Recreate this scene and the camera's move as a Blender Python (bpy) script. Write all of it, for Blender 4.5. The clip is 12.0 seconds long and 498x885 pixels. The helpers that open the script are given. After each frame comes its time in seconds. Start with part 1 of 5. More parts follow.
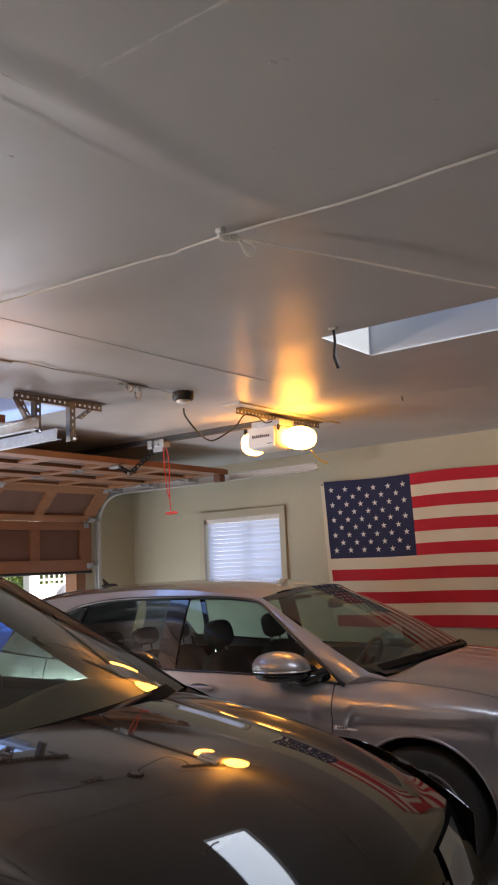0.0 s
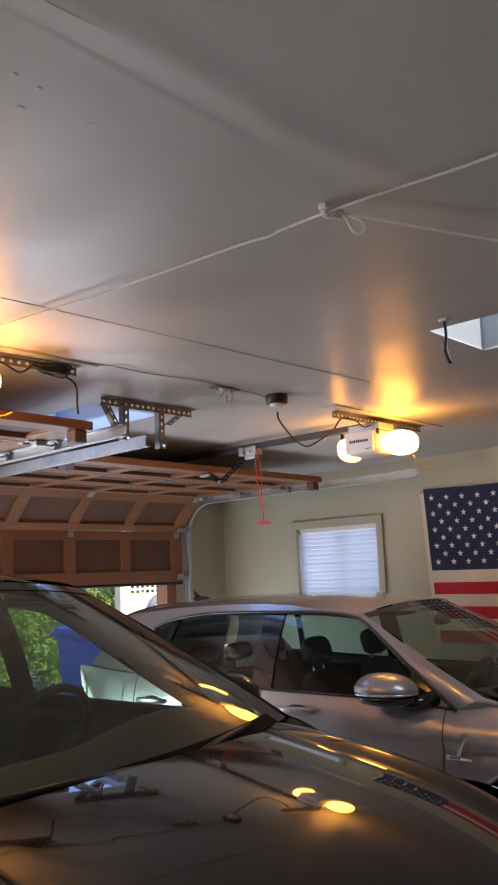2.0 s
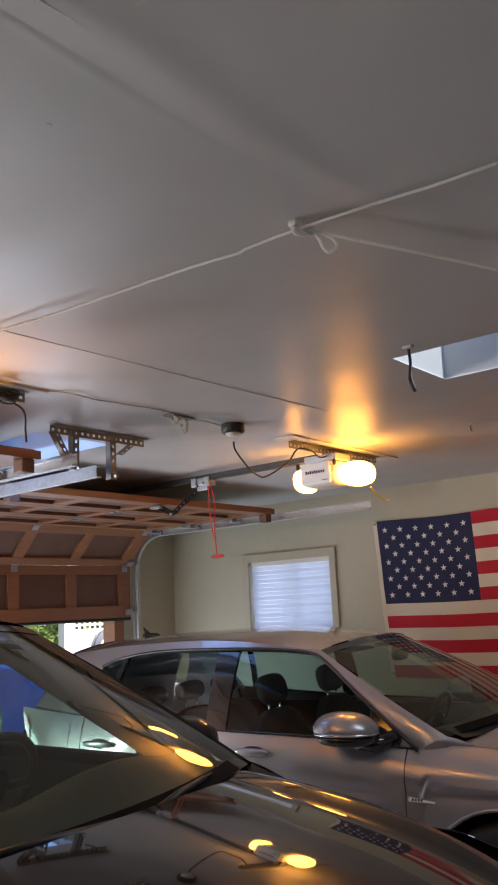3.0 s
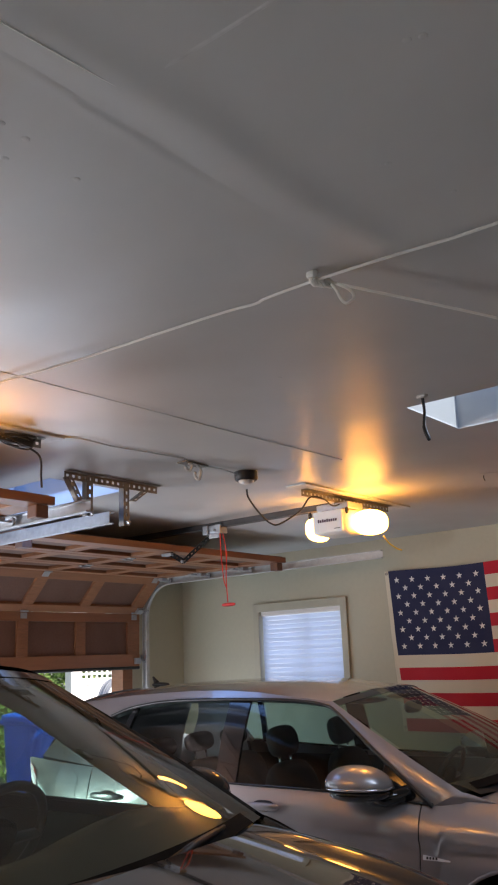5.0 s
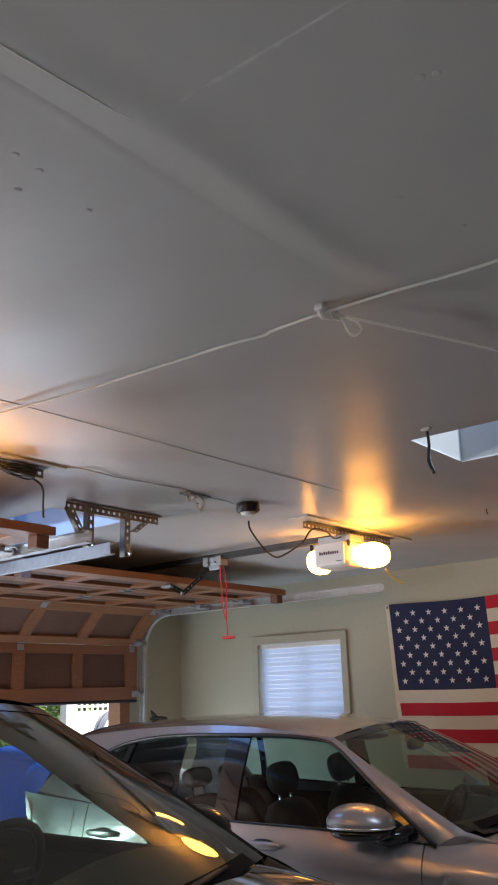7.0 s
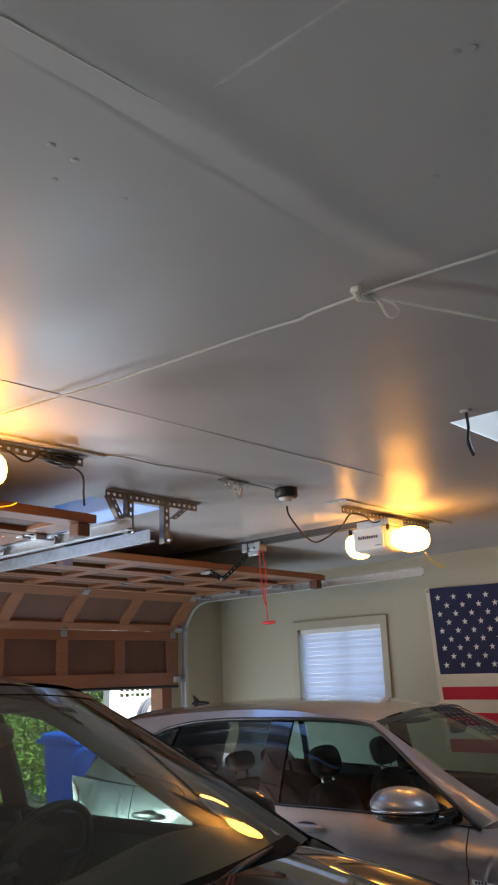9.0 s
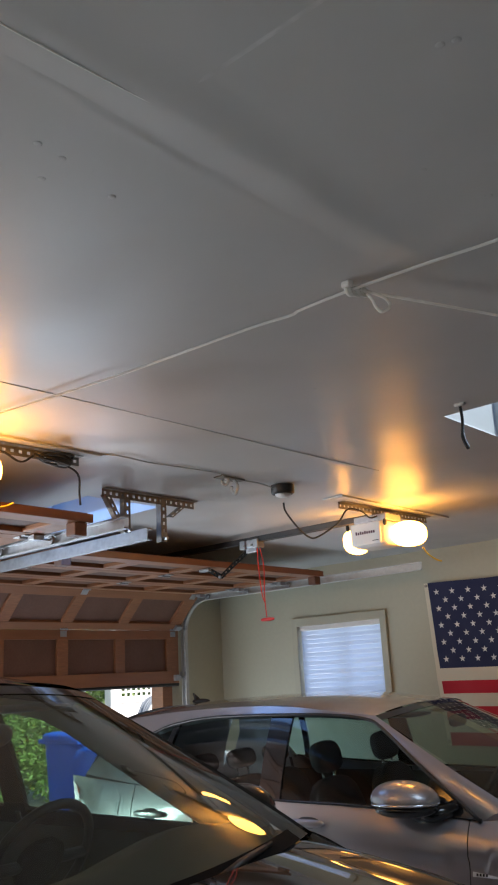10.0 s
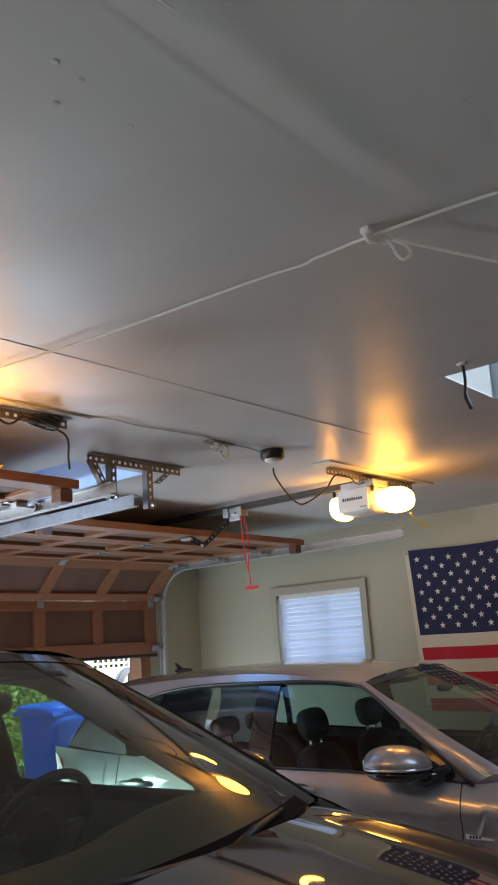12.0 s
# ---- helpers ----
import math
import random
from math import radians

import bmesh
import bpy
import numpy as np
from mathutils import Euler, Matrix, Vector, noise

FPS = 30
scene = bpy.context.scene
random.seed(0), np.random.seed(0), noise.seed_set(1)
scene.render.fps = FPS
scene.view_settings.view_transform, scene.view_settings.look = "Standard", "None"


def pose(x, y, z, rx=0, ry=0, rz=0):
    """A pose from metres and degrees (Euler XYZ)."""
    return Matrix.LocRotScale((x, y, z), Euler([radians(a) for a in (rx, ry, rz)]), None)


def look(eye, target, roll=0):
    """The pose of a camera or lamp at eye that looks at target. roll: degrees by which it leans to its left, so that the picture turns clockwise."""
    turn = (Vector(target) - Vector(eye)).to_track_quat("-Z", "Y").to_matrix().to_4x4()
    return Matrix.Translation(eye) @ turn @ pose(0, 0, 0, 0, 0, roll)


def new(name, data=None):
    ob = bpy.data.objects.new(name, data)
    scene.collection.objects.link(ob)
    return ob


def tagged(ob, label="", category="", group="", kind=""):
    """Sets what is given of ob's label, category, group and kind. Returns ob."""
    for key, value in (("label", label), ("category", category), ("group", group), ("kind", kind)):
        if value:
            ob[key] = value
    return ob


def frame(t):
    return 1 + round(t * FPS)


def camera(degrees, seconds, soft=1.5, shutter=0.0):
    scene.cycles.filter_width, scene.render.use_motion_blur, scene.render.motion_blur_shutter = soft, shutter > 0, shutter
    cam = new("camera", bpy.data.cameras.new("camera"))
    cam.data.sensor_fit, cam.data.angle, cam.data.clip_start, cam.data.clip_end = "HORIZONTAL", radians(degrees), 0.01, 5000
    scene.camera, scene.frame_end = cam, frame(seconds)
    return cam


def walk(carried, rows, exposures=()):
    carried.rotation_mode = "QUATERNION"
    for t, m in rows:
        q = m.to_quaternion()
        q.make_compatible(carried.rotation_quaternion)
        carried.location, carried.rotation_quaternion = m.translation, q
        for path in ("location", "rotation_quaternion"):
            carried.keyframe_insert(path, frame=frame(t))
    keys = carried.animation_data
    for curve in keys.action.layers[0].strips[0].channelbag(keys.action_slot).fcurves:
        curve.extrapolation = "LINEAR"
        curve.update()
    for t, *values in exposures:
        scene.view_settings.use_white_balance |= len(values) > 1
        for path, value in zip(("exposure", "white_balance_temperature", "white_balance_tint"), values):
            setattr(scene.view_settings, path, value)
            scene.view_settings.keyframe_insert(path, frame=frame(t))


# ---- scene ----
cam = camera(32.8, 12.0, soft=2.1)
PATH = [
    (0, (4.243, -6.235, 1.53), (3.069, -4.641, 1.819), -2.5),
    (0.5, (4.213, -6.234, 1.54), (3.028, -4.641, 1.778), -3.9),
    (1, (4.163, -6.243, 1.523), (2.954, -4.662, 1.721), -4.4),
    (1.5, (4.09, -6.212, 1.524), (2.834, -4.668, 1.719), -3.7),
    (2, (4.035, -6.052, 1.561), (2.706, -4.591, 1.877), -2.3),
    (2.5, (3.977, -5.98, 1.567), (2.683, -4.5, 1.933), -2.3),
    (3, (3.912, -5.987, 1.574), (2.691, -4.45, 1.96), -2.8),
    (5, (3.906, -6.011, 1.568), (2.688, -4.505, 2.066), -2.2),
    (5.5, (3.913, -6.013, 1.572), (2.708, -4.506, 2.1), -2.4),
    (6, (3.909, -6.017, 1.575), (2.715, -4.511, 2.128), -2.3),
    (6.5, (3.901, -6.015, 1.575), (2.71, -4.511, 2.142), -2.1),
    (7, (3.883, -6.017, 1.574), (2.683, -4.522, 2.142), -1.8),
    (9, (3.88, -6.023, 1.568), (2.609, -4.577, 2.109), -2.1),
    (9.5, (3.889, -6.019, 1.567), (2.614, -4.572, 2.104), -2.5),
    (10, (3.89, -6.016, 1.563), (2.621, -4.566, 2.099), -3.0),
    (10.5, (3.888, -6.013, 1.557), (2.631, -4.551, 2.086), -3.9),
    (11, (3.882, -6.009, 1.554), (2.642, -4.53, 2.077), -4.3),
    (11.5, (3.861, -6.005, 1.551), (2.638, -4.506, 2.059), -4.4),
    (12, (3.735, -6.019, 1.549), (2.516, -4.506, 2.02), -3.7),
]
EXPOSURES = [(0.0, 1.76, 7600, 23), (2.0, 1.60, 7250, 22), (5.5, 1.58, 6850, 19), (9.5, 1.48, 6700, 14), (12.0, 1.54, 6650, 12)]
walk(cam, [(t, look(eye, target, roll)) for t, eye, target, roll in PATH], EXPOSURES)

# ---- world, sun, large lights ----
CEIL = 2.48
# p (x) runs along the flag wall, q (y) points at it; the cars stand at a slight angle
GARAGE = Matrix()
CARS = pose(3.07, -1.39, 0, 0, 0, 6.5)
DOOR_P = -1.855         # inside face of the wall with the two car doors
world = bpy.data.worlds.new("world")
scene.world = world
world.use_nodes = True
wn = world.node_tree
sky = wn.nodes.new("ShaderNodeTexSky")
sky.sky_type, sky.sun_disc = "NISHITA", False
SUN_DIR = Vector((0.68, 0.04, 0.72)).normalized()
sky.sun_elevation = math.asin(SUN_DIR.z)
sky.sun_rotation = math.atan2(SUN_DIR.x, SUN_DIR.y)
wn.links.new(sky.outputs[0], wn.nodes["Background"].inputs[0])
wn.nodes["Background"].inputs[1].default_value = 0.15
sun = new("sun", bpy.data.lights.new("sun", "SUN"))
sun.data.energy, sun.data.angle, sun.data.color = 3.7, radians(0.5), (1.0, 0.95, 0.87)
sun.matrix_world = look(SUN_DIR * 30, (0, 0, 0))


def area_lamp(name, eye, target, sx, sy, watts, colour):
    ob = new(name, bpy.data.lights.new(name, "AREA"))
    ob.data.shape, ob.data.size, ob.data.size_y = "RECTANGLE", sx, sy
    ob.data.energy, ob.data.color = watts, colour
    ob.matrix_world = GARAGE @ look(eye, target)
    return ob


# sky light standing in the openings: the open south door, the skylights and the window
# set far stronger than the sky outside, to brighten the whole room
area_lamp("sky_south_door", (-1.95, -5.50, 0.90), (3.0, -6.5, -0.8), 1.1, 1.6, 140, (0.80, 0.91, 1.0))
area_lamp("sky_north_door", (-1.95, -1.88, 0.45), (1.0, -0.9, 0.7), 2.2, 0.75, 15, (0.66, 0.84, 1.0))
area_lamp("sky_skylight_east", (3.0, -3.0, 2.49), (3.0, -3.0, 0.0), 1.1, 0.40, 3.2, (0.60, 0.80, 1.0))
area_lamp("sky_skylight_west", (0.06, -3.2, 2.56), (0.06, -3.2, 0.0), 0.90, 0.45, 1.6, (0.20, 0.45, 1.0))
area_lamp("sky_window", (-0.47, 0.35, 1.70), (-0.47, -1.0, 1.60), 0.85, 0.58, 0.42, (0.48, 0.70, 1.0))


# ---- materials ----
def material(name, colour, rough=0.5, metal=0.0, grain=0.0, scale=40.0, bump=0.0, bump_scale=200.0, stain=0.0, stain_scale=2.0,
             coat=0.0, per_object=0.0, spec=0.5, stretch=(1, 1, 1), second=None):
    """A surface with fine grain, broad stains and fine relief, in object metres."""
    mat = bpy.data.materials.new(name)
    mat.use_nodes = True
    nt = mat.node_tree
    b = nt.nodes["Principled BSDF"]
    b.inputs["Roughness"].default_value = rough
    b.inputs["Metallic"].default_value = metal
    b.inputs["Coat Weight"].default_value = coat
    b.inputs["Coat Roughness"].default_value = 0.03
    b.inputs["Coat IOR"].default_value = 1.52
    b.inputs["Specular IOR Level"].default_value = spec
    co = nt.nodes.new("ShaderNodeTexCoord")
    mp = nt.nodes.new("ShaderNodeMapping")
    mp.inputs["Scale"].default_value = stretch
    nt.links.new(co.outputs["Object"], mp.inputs[0])

    def cloud(sc, detail=4.0):
        n = nt.nodes.new("ShaderNodeTexNoise")
        n.inputs["Scale"].default_value = sc
        n.inputs["Detail"].default_value = detail
        nt.links.new(mp.outputs[0], n.inputs["Vector"])
        return n.outputs["Fac"]

    def mix(a, bcol, fac, mode="MIX"):
        m = nt.nodes.new("ShaderNodeMix")
        m.data_type, m.blend_type = "RGBA", mode
        for sock, v in ((m.inputs[6], a), (m.inputs[7], bcol), (m.inputs[0], fac)):
            if isinstance(v, (tuple, float, int)):
                sock.default_value = (*v, 1) if isinstance(v, tuple) else v
            else:
                nt.links.new(v, sock)
        return m.outputs[2]

    def ramp(sock, lo, hi, a=0.3, c=0.7):
        r = nt.nodes.new("ShaderNodeMapRange")
        r.inputs[1].default_value, r.inputs[2].default_value = a, c
        r.inputs[3].default_value, r.inputs[4].default_value = lo, hi
        nt.links.new(sock, r.inputs[0])
        return r.outputs[0]

    col = tuple(colour)
    if second:
        col = mix(col, tuple(second), ramp(cloud(scale * 0.5, 6.0), 0.0, 1.0))
    if grain:
        col = mix(col, tuple(c * 0.45 for c in colour), ramp(cloud(scale), 0.0, grain))
    if stain:
        col = mix(col, tuple(c * 0.5 for c in colour), ramp(cloud(stain_scale, 6.0), 0.0, stain, 0.42, 0.75))
    if per_object:
        info = nt.nodes.new("ShaderNodeObjectInfo")
        col = mix(col, tuple(c * 0.55 for c in colour), ramp(info.outputs["Random"], 0.0, per_object, 0.0, 1.0))
    if isinstance(col, tuple):
        b.inputs["Base Color"].default_value = (*col, 1)
    else:
        nt.links.new(col, b.inputs["Base Color"])
    if grain or stain:
        nt.links.new(ramp(cloud(stain_scale * 1.7 + 1.0, 5.0), max(rough - 0.07, 0.0), min(rough + 0.1, 1.0)), b.inputs["Roughness"])
    if bump:
        bn = nt.nodes.new("ShaderNodeBump")
        bn.inputs["Strength"].default_value = bump
        bn.inputs["Distance"].default_value = 0.004
        nt.links.new(cloud(bump_scale, 3.0), bn.inputs["Height"])
        nt.links.new(bn.outputs[0], b.inputs["Normal"])
    return mat


def glowing(name, colour, strength):
    mat = bpy.data.materials.new(name)
    mat.use_nodes = True
    b = mat.node_tree.nodes["Principled BSDF"]
    b.inputs["Base Color"].default_value = (0.8, 0.8, 0.8, 1)
    b.inputs["Emission Color"].default_value = (*colour, 1)
    b.inputs["Emission Strength"].default_value = strength
    return mat


def glass(name, tint, rough=0.0, least=0.085, dust=0.0):
    """A thin pane: clear straight through with a sharp reflection."""
    mat = bpy.data.materials.new(name)
    mat.use_nodes = True
    nt = mat.node_tree
    nt.nodes.remove(nt.nodes["Principled BSDF"])
    tr = nt.nodes.new("ShaderNodeBsdfTransparent")
    tr.inputs[0].default_value = (*tint, 1)
    gl = nt.nodes.new("ShaderNodeBsdfGlossy")
    gl.inputs["Roughness"].default_value = rough
    fr = nt.nodes.new("ShaderNodeLayerWeight")
    fr.inputs[0].default_value = 0.5
    steep = nt.nodes.new("ShaderNodeMath")
    steep.operation = "POWER"
    steep.inputs[1].default_value = 4.6
    gain = nt.nodes.new("ShaderNodeMath")
    gain.operation, gain.use_clamp = "MULTIPLY_ADD", True
    gain.inputs[1].default_value, gain.inputs[2].default_value = 0.95, least
    nt.links.new(fr.outputs["Facing"], steep.inputs[0])
    nt.links.new(steep.outputs[0], gain.inputs[0])
    mx = nt.nodes.new("ShaderNodeMixShader")
    nt.links.new(gain.outputs[0], mx.inputs[0])
    nt.links.new(tr.outputs[0], mx.inputs[1])
    nt.links.new(gl.outputs[0], mx.inputs[2])
    top = mx.outputs[0]
    if dust:
        film = nt.nodes.new("ShaderNodeBsdfDiffuse")
        film.inputs[0].default_value = (0.62, 0.60, 0.46, 1)
        co = nt.nodes.new("ShaderNodeTexCoord")
        cl = nt.nodes.new("ShaderNodeTexNoise")
        cl.inputs["Scale"].default_value, cl.inputs["Detail"].default_value = 3.5, 6.0
        nt.links.new(co.outputs["Object"], cl.inputs["Vector"])
        amount = nt.nodes.new("ShaderNodeMath")
        amount.operation = "MULTIPLY"
        amount.inputs[1].default_value = 2.0 * dust
        nt.links.new(cl.outputs["Fac"], amount.inputs[0])
        lay = nt.nodes.new("ShaderNodeMixShader")
        nt.links.new(amount.outputs[0], lay.inputs[0])
        nt.links.new(top, lay.inputs[1])
        nt.links.new(film.outputs[0], lay.inputs[2])
        top = lay.outputs[0]
    nt.links.new(top, nt.nodes["Material Output"].inputs[0])
    return mat


M_CEIL = material("ceiling_paint", (0.56, 0.56, 0.55), 0.36, spec=0.46, grain=0.12, scale=3, stain=0.15, stain_scale=0.8, bump=0.10, bump_scale=6.0)
M_PLASTER = material("joint_plaster", (0.70, 0.70, 0.69), 0.6, grain=0.4, scale=25, stain=0.3, stain_scale=6)
M_WALL = material("wall_paint", (0.47, 0.46, 0.35), 0.55, grain=0.08, scale=30, stain=0.12, stain_scale=1.2, bump=0.15, bump_scale=60)
# white chosen for the unseen walls, so that they bounce more light
M_BOUNCEWALL = material("white_bounce_paint", (0.80, 0.79, 0.76), 0.6, grain=0.06, scale=30, stain=0.08, stain_scale=1.2)
M_TRIM = material("trim_paint", (0.44, 0.425, 0.33), 0.4, grain=0.08, scale=20)
M_FLOOR = material("garage_concrete", (0.46, 0.45, 0.43), 0.5, grain=0.4, scale=60, stain=0.6, stain_scale=1.4, bump=0.3)
M_REDWOOD = material("stained_cedar", (0.34, 0.145, 0.066), 0.42, grain=0.5, scale=14, stain=0.3, stain_scale=3, stretch=(1, 1, 9), per_object=0.25, bump=0.2, bump_scale=40)
M_REDWOOD_H = material("stained_cedar_rail", (0.34, 0.145, 0.066), 0.42, grain=0.5, scale=14, stain=0.3, stain_scale=3, stretch=(1, 0.12, 1), per_object=0.25, bump=0.2, bump_scale=40)
M_PANEL = material("brown_hardboard", (0.16, 0.080, 0.054), 0.6, grain=0.3, scale=60, stain=0.35, stain_scale=3, bump=0.2)
M_STEEL = material("galvanised_steel", (0.45, 0.47, 0.50), 0.45, 0.7, grain=0.35, scale=30, stain=0.3, stain_scale=6)
M_IRON = material("punched_angle_iron", (0.30, 0.28, 0.25), 0.5, 0.7, grain=0.4, scale=40, stain=0.4, stain_scale=9)
M_RAIL = material("dark_rail_steel", (0.035, 0.034, 0.035), 0.45, 0.0, grain=0.3, scale=30)
M_BLACK = material("black_plastic", (0.015, 0.015, 0.016), 0.45, grain=0.2, scale=80, bump=0.1, bump_scale=400)
M_WHITEP = material("white_plastic", (0.78, 0.77, 0.75), 0.4, grain=0.06, scale=20)
M_CORD = material("white_cord", (0.95, 0.94, 0.91), 0.7, grain=0.1, scale=300)
nt = M_CORD.node_tree
tl = nt.nodes.new("ShaderNodeBsdfTranslucent")
tl.inputs[0].default_value = (0.97, 0.96, 0.93, 1)
mx = nt.nodes.new("ShaderNodeMixShader")
mx.inputs[0].default_value = 0.45
nt.links.new(nt.nodes["Principled BSDF"].outputs[0], mx.inputs[1])
nt.links.new(tl.outputs[0], mx.inputs[2])
nt.links.new(mx.outputs[0], nt.nodes["Material Output"].inputs[0])
M_WIRE = material("grey_wire", (0.56, 0.55, 0.53), 0.6, grain=0.2, scale=100)
M_REDCORD = material("red_cord", (0.62, 0.03, 0.025), 0.55, grain=0.2, scale=200)
M_YELLOW = material("yellow_sleeve", (0.75, 0.5, 0.03), 0.5, grain=0.1, scale=80)


# ---- building helpers ----
def finish(bm, name, mat, smooth=False):
    me = bpy.data.meshes.new(name)
    bmesh.ops.recalc_face_normals(bm, faces=bm.faces)
    bm.to_mesh(me)
    bm.free()
    for m in (mat if isinstance(mat, (list, tuple)) else [mat]):
        me.materials.append(m)
    if smooth:
        for p in me.polygons:
            p.use_smooth = True
    return me


def part(name, bm, mat, parent=None, label="", smooth=False):
    ob = new(name, finish(bm, name, mat, smooth))
    if parent:
        ob.parent = parent
    else:
        ob.matrix_basis = GARAGE
    if label:
        tagged(ob, label=label)
    return ob


def thing(name, label, category, group="", kind="", at=(0, 0, 0), frame_of=None):
    ob = new(name)
    ob.matrix_basis = (GARAGE if frame_of is None else frame_of) @ Matrix.Translation(at)
    return tagged(ob, label, category, group, kind)


def add_box(bm, lo, hi, bevel=0.0, m=None):
    """An axis-aligned block into bm, its edges rounded by bevel."""
    made = bmesh.ops.create_cube(bm, size=1.0)["verts"]
    for v in made:
        v.co = Vector([(lo[i] + hi[i]) / 2 + v.co[i] * (hi[i] - lo[i]) for i in range(3)])
    if bevel:
        edges = list({e for v in made for e in v.link_edges})
        res = bmesh.ops.bevel(bm, geom=edges, offset=bevel, segments=2, profile=0.6, affect="EDGES")
        made = list({v for f in res["faces"] for v in f.verts} | {v for v in made if v.is_valid})
    if m is not None:
        bmesh.ops.transform(bm, matrix=m, verts=made)
    return made


def box(lo, hi, bevel=0.0, m=None):
    bm = bmesh.new()
    add_box(bm, lo, hi, bevel, m)
    return bm


def tube(points, r, sides=8, closed=False, bm=None, caps=True):
    """A round bar along the points."""
    bm = bm or bmesh.new()
    pts = [Vector(p) for p in points]
    n = len(pts)
    rings, up = [], None
    for i, p in enumerate(pts):
        d = (pts[(i + 1) % n] - pts[i - 1]) if closed else (pts[min(i + 1, n - 1)] - pts[max(i - 1, 0)])
        d.normalize()
        if up is None:
            up = d.orthogonal().normalized()
        up = (up - d * up.dot(d)).normalized()
        side = d.cross(up)
        rr = r[i] if isinstance(r, (list, tuple)) else r
        rings.append([bm.verts.new(p + (up * math.cos(a) + side * math.sin(a)) * rr) for a in [2 * math.pi * k / sides for k in range(sides)]])
    for i in range(n if closed else n - 1):
        a, b = rings[i], rings[(i + 1) % n]
        for k in range(sides):
            bm.faces.new((a[k], a[(k + 1) % sides], b[(k + 1) % sides], b[k]))
    if caps and not closed:
        bm.faces.new(rings[0][::-1])
        bm.faces.new(rings[-1])
    return bm


def curve_points(ctrl, steps=8):
    """A smooth line through the control points."""
    c = [Vector(p) for p in ctrl]
    c = [c[0] * 2 - c[1]] + c + [c[-1] * 2 - c[-2]]
    out = []
    for i in range(1, len(c) - 2):
        for k in range(steps):
            t = k / steps
            a, b, d, e = c[i - 1], c[i], c[i + 1], c[i + 2]
            out.append(0.5 * ((2 * b) + (d - a) * t + (2 * a - 5 * b + 4 * d - e) * t * t + (3 * b - a - 3 * d + e) * t ** 3))
    return out + [c[-2]]


def slab_with_holes(xs, ys, hole, z0, z1, axis="z"):
    """A plate over the grid lines xs and ys, leaving out the cells for which hole(i, j) holds; walls close the openings."""
    bm = bmesh.new()
    cells = {(i, j) for i in range(len(xs) - 1) for j in range(len(ys) - 1) if not hole(i, j)}

    def p(x, y, z):
        return {"z": (x, y, z), "y": (x, z, y), "x": (z, x, y)}[axis]
    cache = {}

    def v(i, j, k):
        if (i, j, k) not in cache:
            cache[(i, j, k)] = bm.verts.new(p(xs[i], ys[j], (z0, z1)[k]))
        return cache[(i, j, k)]
    for i, j in cells:
        for k in (0, 1):
            bm.faces.new((v(i, j, k), v(i + 1, j, k), v(i + 1, j + 1, k), v(i, j + 1, k)))
        for (a, b, n) in (((i, j), (i + 1, j), (i, j - 1)), ((i + 1, j), (i + 1, j + 1), (i + 1, j)), ((i + 1, j + 1), (i, j + 1), (i, j + 1)), ((i, j + 1), (i, j), (i - 1, j))):
            if n not in cells:
                bm.faces.new((v(*a, 0), v(*b, 0), v(*b, 1), v(*a, 1)))
    return bm


def sheet(f, nu, nv, thick=0.0):
    """A surface f(u, v) over the unit square."""
    bm = bmesh.new()
    g = [[bm.verts.new(f(i / nu, j / nv)) for j in range(nv + 1)] for i in range(nu + 1)]
    for i in range(nu):
        for j in range(nv):
            bm.faces.new((g[i][j], g[i + 1][j], g[i + 1][j + 1], g[i][j + 1]))
    for e in bm.edges:
        if e.is_boundary:
            e.smooth = False
    return bm


def thicken(ob, t=0.004):
    """Give a body panel its thickness on the side towards the car's middle."""
    lean = sum((p.normal.dot(p.center - Vector((p.center.x, 0, 0.6))) for p in ob.data.polygons))
    md = ob.modifiers.new("thickness", "SOLIDIFY")
    md.thickness, md.offset = t, (-1.0 if lean > 0 else 1.0)
    return ob


def rounded_blob(c, r, e=2.6, nu=20, nv=12, m=None):
    """A rounded box-like body about c with half sizes r."""
    bm = bmesh.new()
    bmesh.ops.create_uvsphere(bm, u_segments=nu, v_segments=nv, radius=1.0)
    for v in bm.verts:
        d = v.co.normalized()
        k = (abs(d.x) ** e + abs(d.y) ** e + abs(d.z) ** e) ** (-1.0 / e)
        v.co = Vector((d.x * k * r[0], d.y * k * r[1], d.z * k * r[2]))
    if m is not None:
        bmesh.ops.transform(bm, matrix=m, verts=bm.verts)
    bmesh.ops.translate(bm, vec=Vector(c), verts=bm.verts)
    return bm


def lathe(profile, sides=32, axis="y"):
    """Turn (radius, along) pairs round an axis."""
    bm = bmesh.new()
    rings = []
    for r, a in profile:
        ring = []
        for k in range(sides):
            t = 2 * math.pi * k / sides
            p = (r * math.cos(t), a, r * math.sin(t)) if axis == "y" else (r * math.cos(t), r * math.sin(t), a)
            ring.append(bm.verts.new(p))
        rings.append(ring)
    for a, b in zip(rings, rings[1:]):
        for k in range(sides):
            bm.faces.new((a[k], a[(k + 1) % sides], b[(k + 1) % sides], b[k]))
    return bm


# ---- the garage shell ----
BACK_P, SIDE_Q = 6.0, -6.9
SKY_A = (2.425, 3.60, -3.215, -2.77)      # skylights: p0, p1, q0, q1
SKY_B = (-0.43, 0.548, -3.445, -2.955)
xs = sorted([DOOR_P - 0.15, SKY_B[0], SKY_B[1], SKY_A[0], SKY_A[1], BACK_P + 0.15])
ys = sorted([SIDE_Q - 0.15, SKY_A[2], SKY_B[2], SKY_A[3], SKY_B[3], 0.15])


